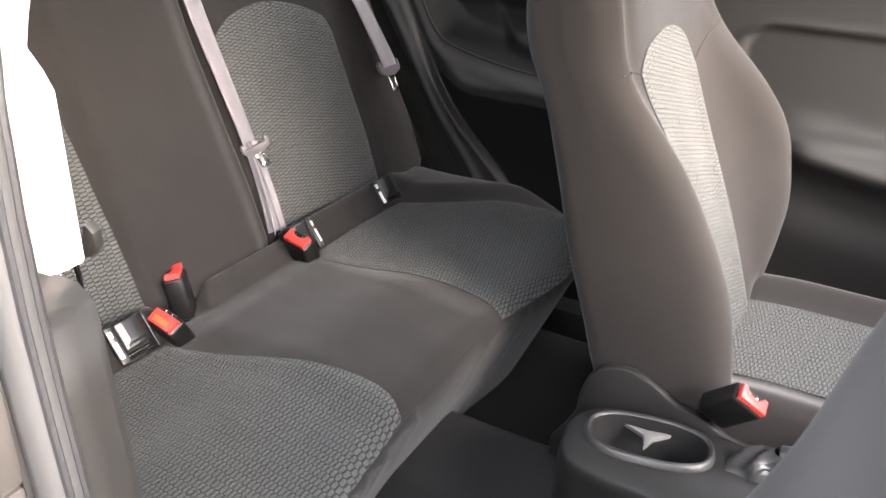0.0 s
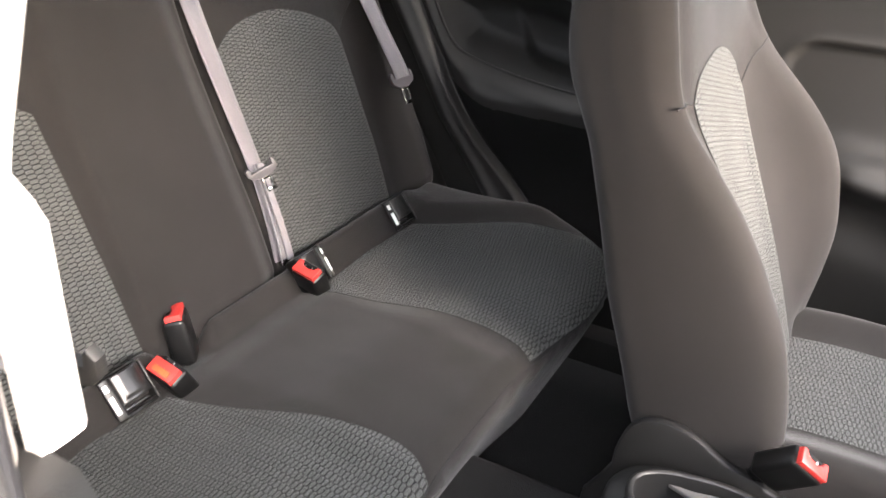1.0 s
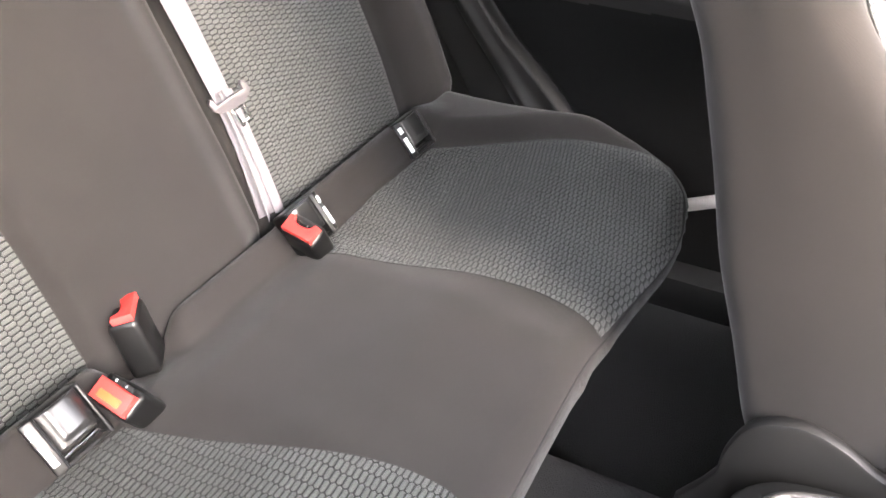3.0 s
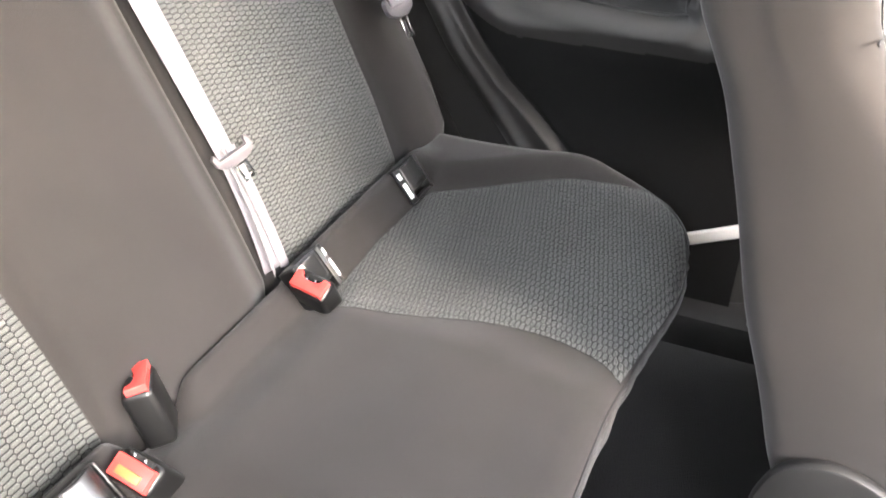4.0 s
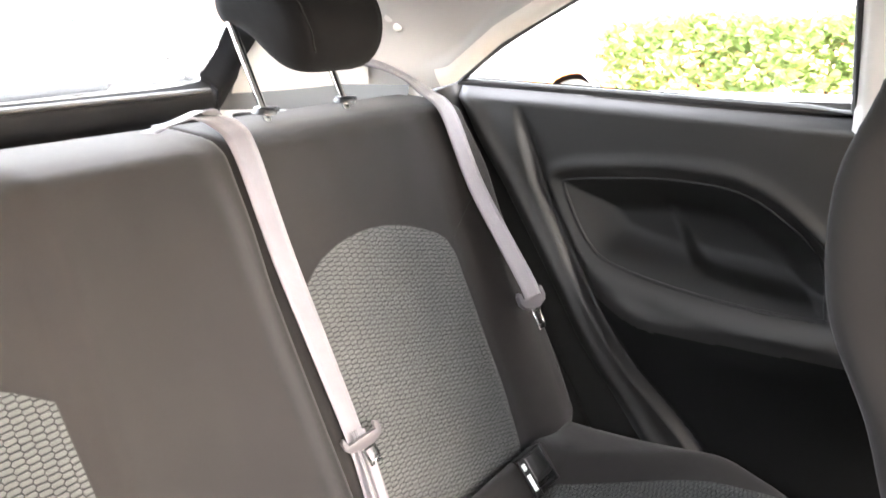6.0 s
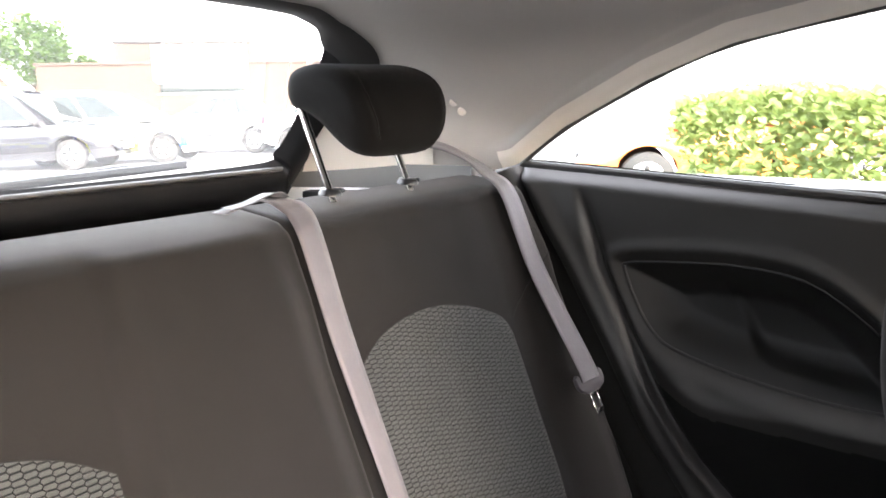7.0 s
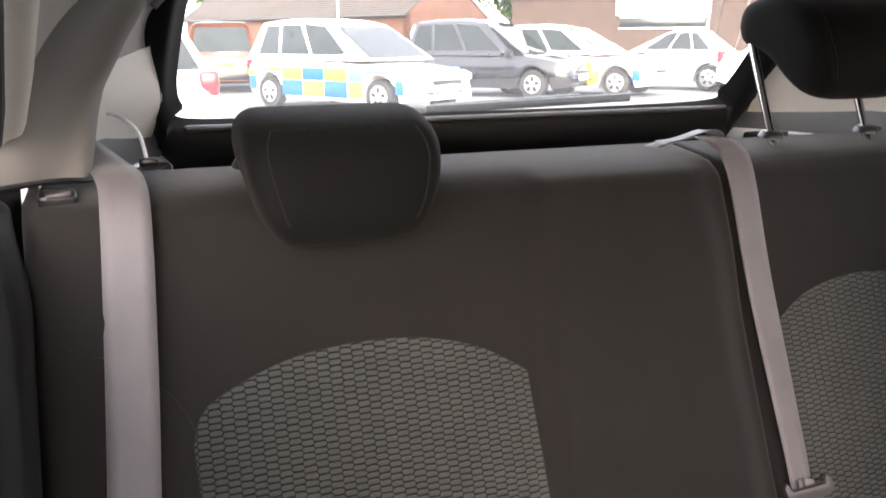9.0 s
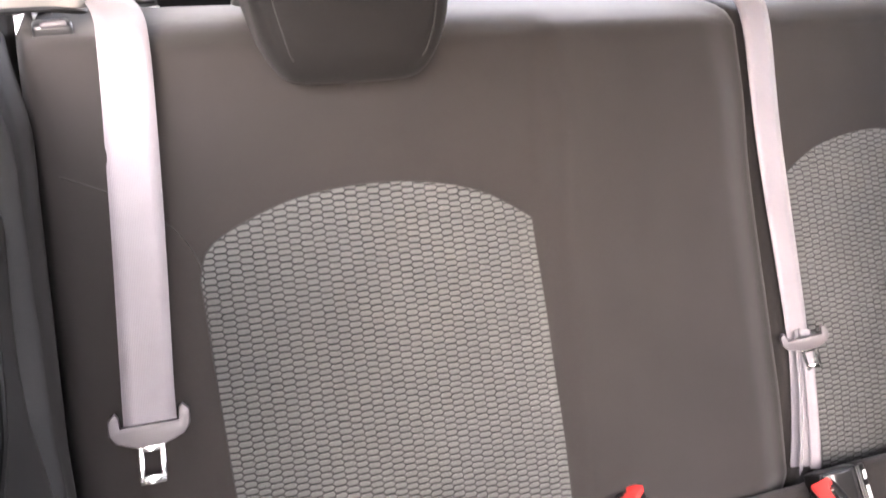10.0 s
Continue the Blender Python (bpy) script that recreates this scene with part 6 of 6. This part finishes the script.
    for x in (fw, rw):
        for sg in (1, -1):
            c = Vector((x, sg * (W / 2 - 0.10), R))
            wh = part("wheel", cyl(R, R, 0.20, T @ Matrix.Translation(c) @ pose(0, 0, 0, 90, 0, 0), 28, 0.03), M_TYRE, root, "black tyre on an alloy rim")
            o = Vector((x, sg * (W / 2 + 0.022), R))
            rim = [cyl(0.215, 0.205, 0.02, T @ Matrix.Translation(Vector((x, sg * (W / 2 + 0.002), R))) @ pose(0, 0, 0, 90, 0, 0), 24, 0.004)]
            dark = []
            for q in range(5):
                a = q * math.tau / 5 + 0.3
                dark.append(rbox(0.10, 0.02, 0.062, T @ Matrix.Translation(o + Vector((math.cos(a) * 0.125, -sg * 0.016, math.sin(a) * 0.125))) @ pose(0, 0, 0, 0, -math.degrees(a), 0), 0.02))
            part("rim", join(*rim), M_ALLOY, wh, "silver alloy rim")
            part("rim_opening", join(*dark), M_BLACK, wh)
    for sg in (1, -1):
        part("headlight", rbox(0.30, 0.30, 0.13, T @ pose(h - 0.24, sg * (W / 2 - 0.26), 0.68, 0, 14, -sg * 26), 0.04, 3), M_LAMP, root, "clear headlamp")
        part("tail_light", rbox(0.16, 0.20, 0.26, T @ pose(-h + 0.10, sg * (W / 2 - 0.17), 0.88, 0, 0, sg * 16), 0.04, 3), M_LAMPRED, root, "red lamp lens")
        part("mirror", rbox(0.12, 0.20, 0.13, T @ pose(xf - 0.45, sg * (W / 2 + 0.07), 1.02), 0.04, 3), paint, root)
    part("grille", rbox(0.06, 0.80, 0.12, T @ pose(h - 0.045, 0, 0.56), 0.02), M_BLACK, root)
    part("lower_intake", rbox(0.06, 1.0, 0.10, T @ pose(h - 0.045, 0, 0.36), 0.02), M_BLACK, root)
    part("front_plate", rbox(0.02, 0.52, 0.11, T @ pose(h + 0.002, 0, 0.46), 0.004), M_SIGN, root, "blank white plate")
    part("rear_plate", rbox(0.02, 0.52, 0.11, T @ pose(-h + 0.008, 0, 0.72), 0.004), M_YELLOW, root, "blank yellow plate")
    part("bumper", rbox(0.10, W * 0.80, 0.16, T @ pose(-h + 0.03, 0, 0.42), 0.03), M_BLACK if paint is not M_WHITE else paint, root)
    if checks:
        for sg in (1, -1):
            y = sg * (W / 2 + 0.001)
            # two rows of checks between the wheels, half checks over the wheels and at the ends
            for x, w, low, high in ((rw + 0.70, 0.595, M_BLUE, M_YELLOW), (rw + 1.30, 0.595, M_YELLOW, M_BLUE), (rw + 1.90, 0.595, M_BLUE, M_YELLOW), (fw - 0.56, 0.335, M_YELLOW, M_SKYBLUE)):
                part("marking", rbox(w, 0.012, 0.295, T @ pose(x, y, 0.43), 0.002), low, root)
                part("marking", rbox(w, 0.012, 0.235, T @ pose(x, y, 0.70), 0.002), high, root)
            for x, w, z, hh, m in ((rw - 0.20, 0.42, 0.775, 0.085, M_SKYBLUE), (rw + 0.20, 0.36, 0.775, 0.085, M_YELLOW), (rw - 0.50, 0.20, 0.50, 0.26, M_BLUE), (rw - 0.50, 0.20, 0.69, 0.10, M_YELLOW), (fw, 0.70, 0.765, 0.07, M_SKYBLUE), (fw + 0.50, 0.18, 0.50, 0.24, M_BLUE)):
                part("marking", rbox(w, 0.012, hh, T @ pose(x, y, z), 0.002), m, root)
    return root


car_outside("patrol_car", (3.49, 16.39, 0), -59, M_WHITE, "white patrol estate car with blue and yellow check markings", L=4.65, W=1.90, H=1.73, checks=True)
car_outside("people_carrier", (7.55, 18.9, 0), -52, M_DARK, "dark grey people carrier parked beside a patrol car", L=4.6, W=1.82, H=1.78, hood=1.02, nose=0.72)
car_outside("patrol_car", (9.6, 18.6, 0), -52, M_WHITE, "white patrol estate car with blue and yellow check markings", L=4.4, H=1.66, checks=True)
car_outside("hatchback", (12.9, 19.4, 0), 128, M_WHITE, "white hatchback parked with its tail to the camera bay", L=4.1, H=1.55, est=False)
car_outside("hatchback", (14.2, 15.6, 0), -55, M_WHITE, "white hatchback parked at the end of the row", L=4.1, H=1.50, est=False)
car_outside("hatchback", (-0.75, 11.6, 0), 96, M_WHITE, "white hatchback with red tail lamps parked close behind", L=4.1, H=1.50, est=False)
car_outside("off_road_car", (1.7, 24.2, 0), 84, M_RUST, "copper-brown off-road car with a yellow rear plate", L=4.4, W=1.85, H=1.80)
car_outside("orange_hatchback", (9.6, 4.0, 0), -62 + 180, M_ORANGE, "orange hatchback parked beyond the hedge", L=4.0, H=1.45, est=False)

# ---- low brick building with a tiled roof ----
def building_low():
    root = thing("brick_building", (11, 46, 0), "long low red brick building with a brown tiled pitched roof", "building")
    a, b = Vector((2.5, 53.6, 0)), Vector((11.5, 38.2, 0))
    d = (b - a).normalized()
    q = Vector((-d.y, d.x, 0))
    if q.y < 0:
        q = -q
    w, he, hr = 6.0, 2.5, 4.43

    def box_wall(p0, p1, h, th):
        e = (p1 - p0).normalized()
        f = Vector((-e.y, e.x, 0)) * th
        bm = bmesh.new()
        v = [bm.verts.new(p) for p in (p0, p1, p1 + f, p0 + f)]
        face = bm.faces.new(v)
        r = bmesh.ops.extrude_face_region(bm, geom=[face])
        bmesh.ops.translate(bm, vec=(0, 0, h), verts=[g for g in r["geom"] if isinstance(g, bmesh.types.BMVert)])
        return bm
    part("wall", box_wall(a, b, he, 0.3), M_BRICK, root, smooth=False)
    part("wall", box_wall(b, b + q * w, he, 0.3), M_BRICK, root, smooth=False)
    part("wall", box_wall(a + q * w, b + q * w, he, 0.3), M_BRICK, root, smooth=False)
    bm = bmesh.new()
    g = [b + d * 0.02 + Vector((0, 0, he)), b + d * 0.02 + q * w + Vector((0, 0, he)), b + d * 0.02 + q * w / 2 + Vector((0, 0, hr - 0.1))]
    lo = [bm.verts.new(p) for p in g]
    hi = [bm.verts.new(p - d * 0.3) for p in g]
    bm.faces.new(lo)
    bm.faces.new(hi[::-1])
    for i in range(3):
        bm.faces.new((lo[i], lo[(i + 1) % 3], hi[(i + 1) % 3], hi[i]))
    part("gable", bm, M_BRICK, root, "orange-red brick gable", smooth=False)
    ov = 0.35
    for sgn in (0, 1):
        e0 = a - d * ov - q * ov if not sgn else a - d * ov + q * (w + ov)
        e1 = b + d * ov * 0.2 - q * ov if not sgn else b + d * ov * 0.2 + q * (w + ov)
        r0, r1 = a - d * ov + q * w / 2, b + d * ov * 0.2 + q * w / 2
        up, dn = Vector((0, 0, hr)), Vector((0, 0, he - 0.15))
        rows = []
        for k in range(19):
            t0, t1 = k / 19, (k + 1) / 19
            lift = Vector((0, 0, 0.05))
            p = [(e0 + dn).lerp(r0 + up, t0) + lift, (e1 + dn).lerp(r1 + up, t0) + lift, (e1 + dn).lerp(r1 + up, t1), (e0 + dn).lerp(r0 + up, t1)]
            bm = bmesh.new()
            tp = [bm.verts.new(x) for x in p]
            bt = [bm.verts.new(x - Vector((0, 0, 0.08))) for x in p]
            bm.faces.new(tp)
            bm.faces.new(bt[::-1])
            for i in range(4):
                bm.faces.new((tp[i], bt[i], bt[(i + 1) % 4], tp[(i + 1) % 4]))
            rows.append(bm)
        part("roof", join(*rows), M_TILE, root, "brown tiled roof slope", smooth=False)
    part("gutter", sweep([a - d * ov - q * ov + Vector((0, 0, he - 0.12)), b + d * ov - q * ov + Vector((0, 0, he - 0.12))], 0.06, 8), M_BLACK, root, "dark gutter")


building_low()


def building_flat():
    root = thing("shop_building", (28, 42, 0), "flat-roofed brown brick building with a white sign board", "building")
    a = Vector((20.5, 46.0, 0))
    d = (Vector((36.0, 35.4, 0)) - a).normalized()
    ang = math.degrees(math.atan2(d.y, d.x))
    T = Matrix.Translation(a) @ pose(0, 0, 0, 0, 0, ang)
    part("wall", rbox(19.0, 8, 3.5, T @ pose(9.5, 4, 1.75), 0), M_BROWN, root, smooth=False)
    part("upper_wall", rbox(7.6, 7, 1.3, T @ pose(7.8, 4.2, 4.05), 0), M_BROWN, root, smooth=False)
    part("parapet", rbox(19.2, 0.3, 0.14, T @ pose(9.5, 0.02, 3.55), 0.02), M_BROWN, root, "brick parapet coping")
    part("parapet", rbox(7.8, 0.3, 0.14, T @ pose(7.8, 0.72, 4.75), 0.02), M_BLACK, root)
    sg = part("sign_board", rbox(5.2, 0.12, 2.0, T @ pose(8.6, -0.12, 3.55), 0.02), M_SIGN, root, "white sign board")
    for k in range(7):
        part("lettering", rbox(0.34, 0.02, 0.30, T @ pose(7.1 + k * 0.46, -0.19, 4.05), 0), M_GREYINK, sg)
    wi = part("window", rbox(4.6, 0.10, 0.55, T @ pose(8.6, -0.02, 2.15), 0.02), M_CARGLASS, root, "dark strip window")
    part("window_frame", join(rbox(4.8, 0.14, 0.10, T @ pose(8.6, -0.04, 2.48), 0.01), rbox(4.8, 0.14, 0.08, T @ pose(8.6, -0.04, 1.84), 0.01)), M_SIGN, wi)


building_flat()
for x, y, h in ((8.5, 39.4, 5.6), (23.8, 32.1, 5.0)):
    p = thing("lamp_post", (x, y, 0), "slim pale metal lamp post in the car park", "lamp post", "lamp posts")
    part("pole", sweep([(x, y, 0), (x, y, h)], [0.07, 0.045], 10), M_POLE, p)
    part("lamp_head", rbox(0.55, 0.16, 0.10, pose(x + 0.2, y, h), 0.03), M_POLE, p)
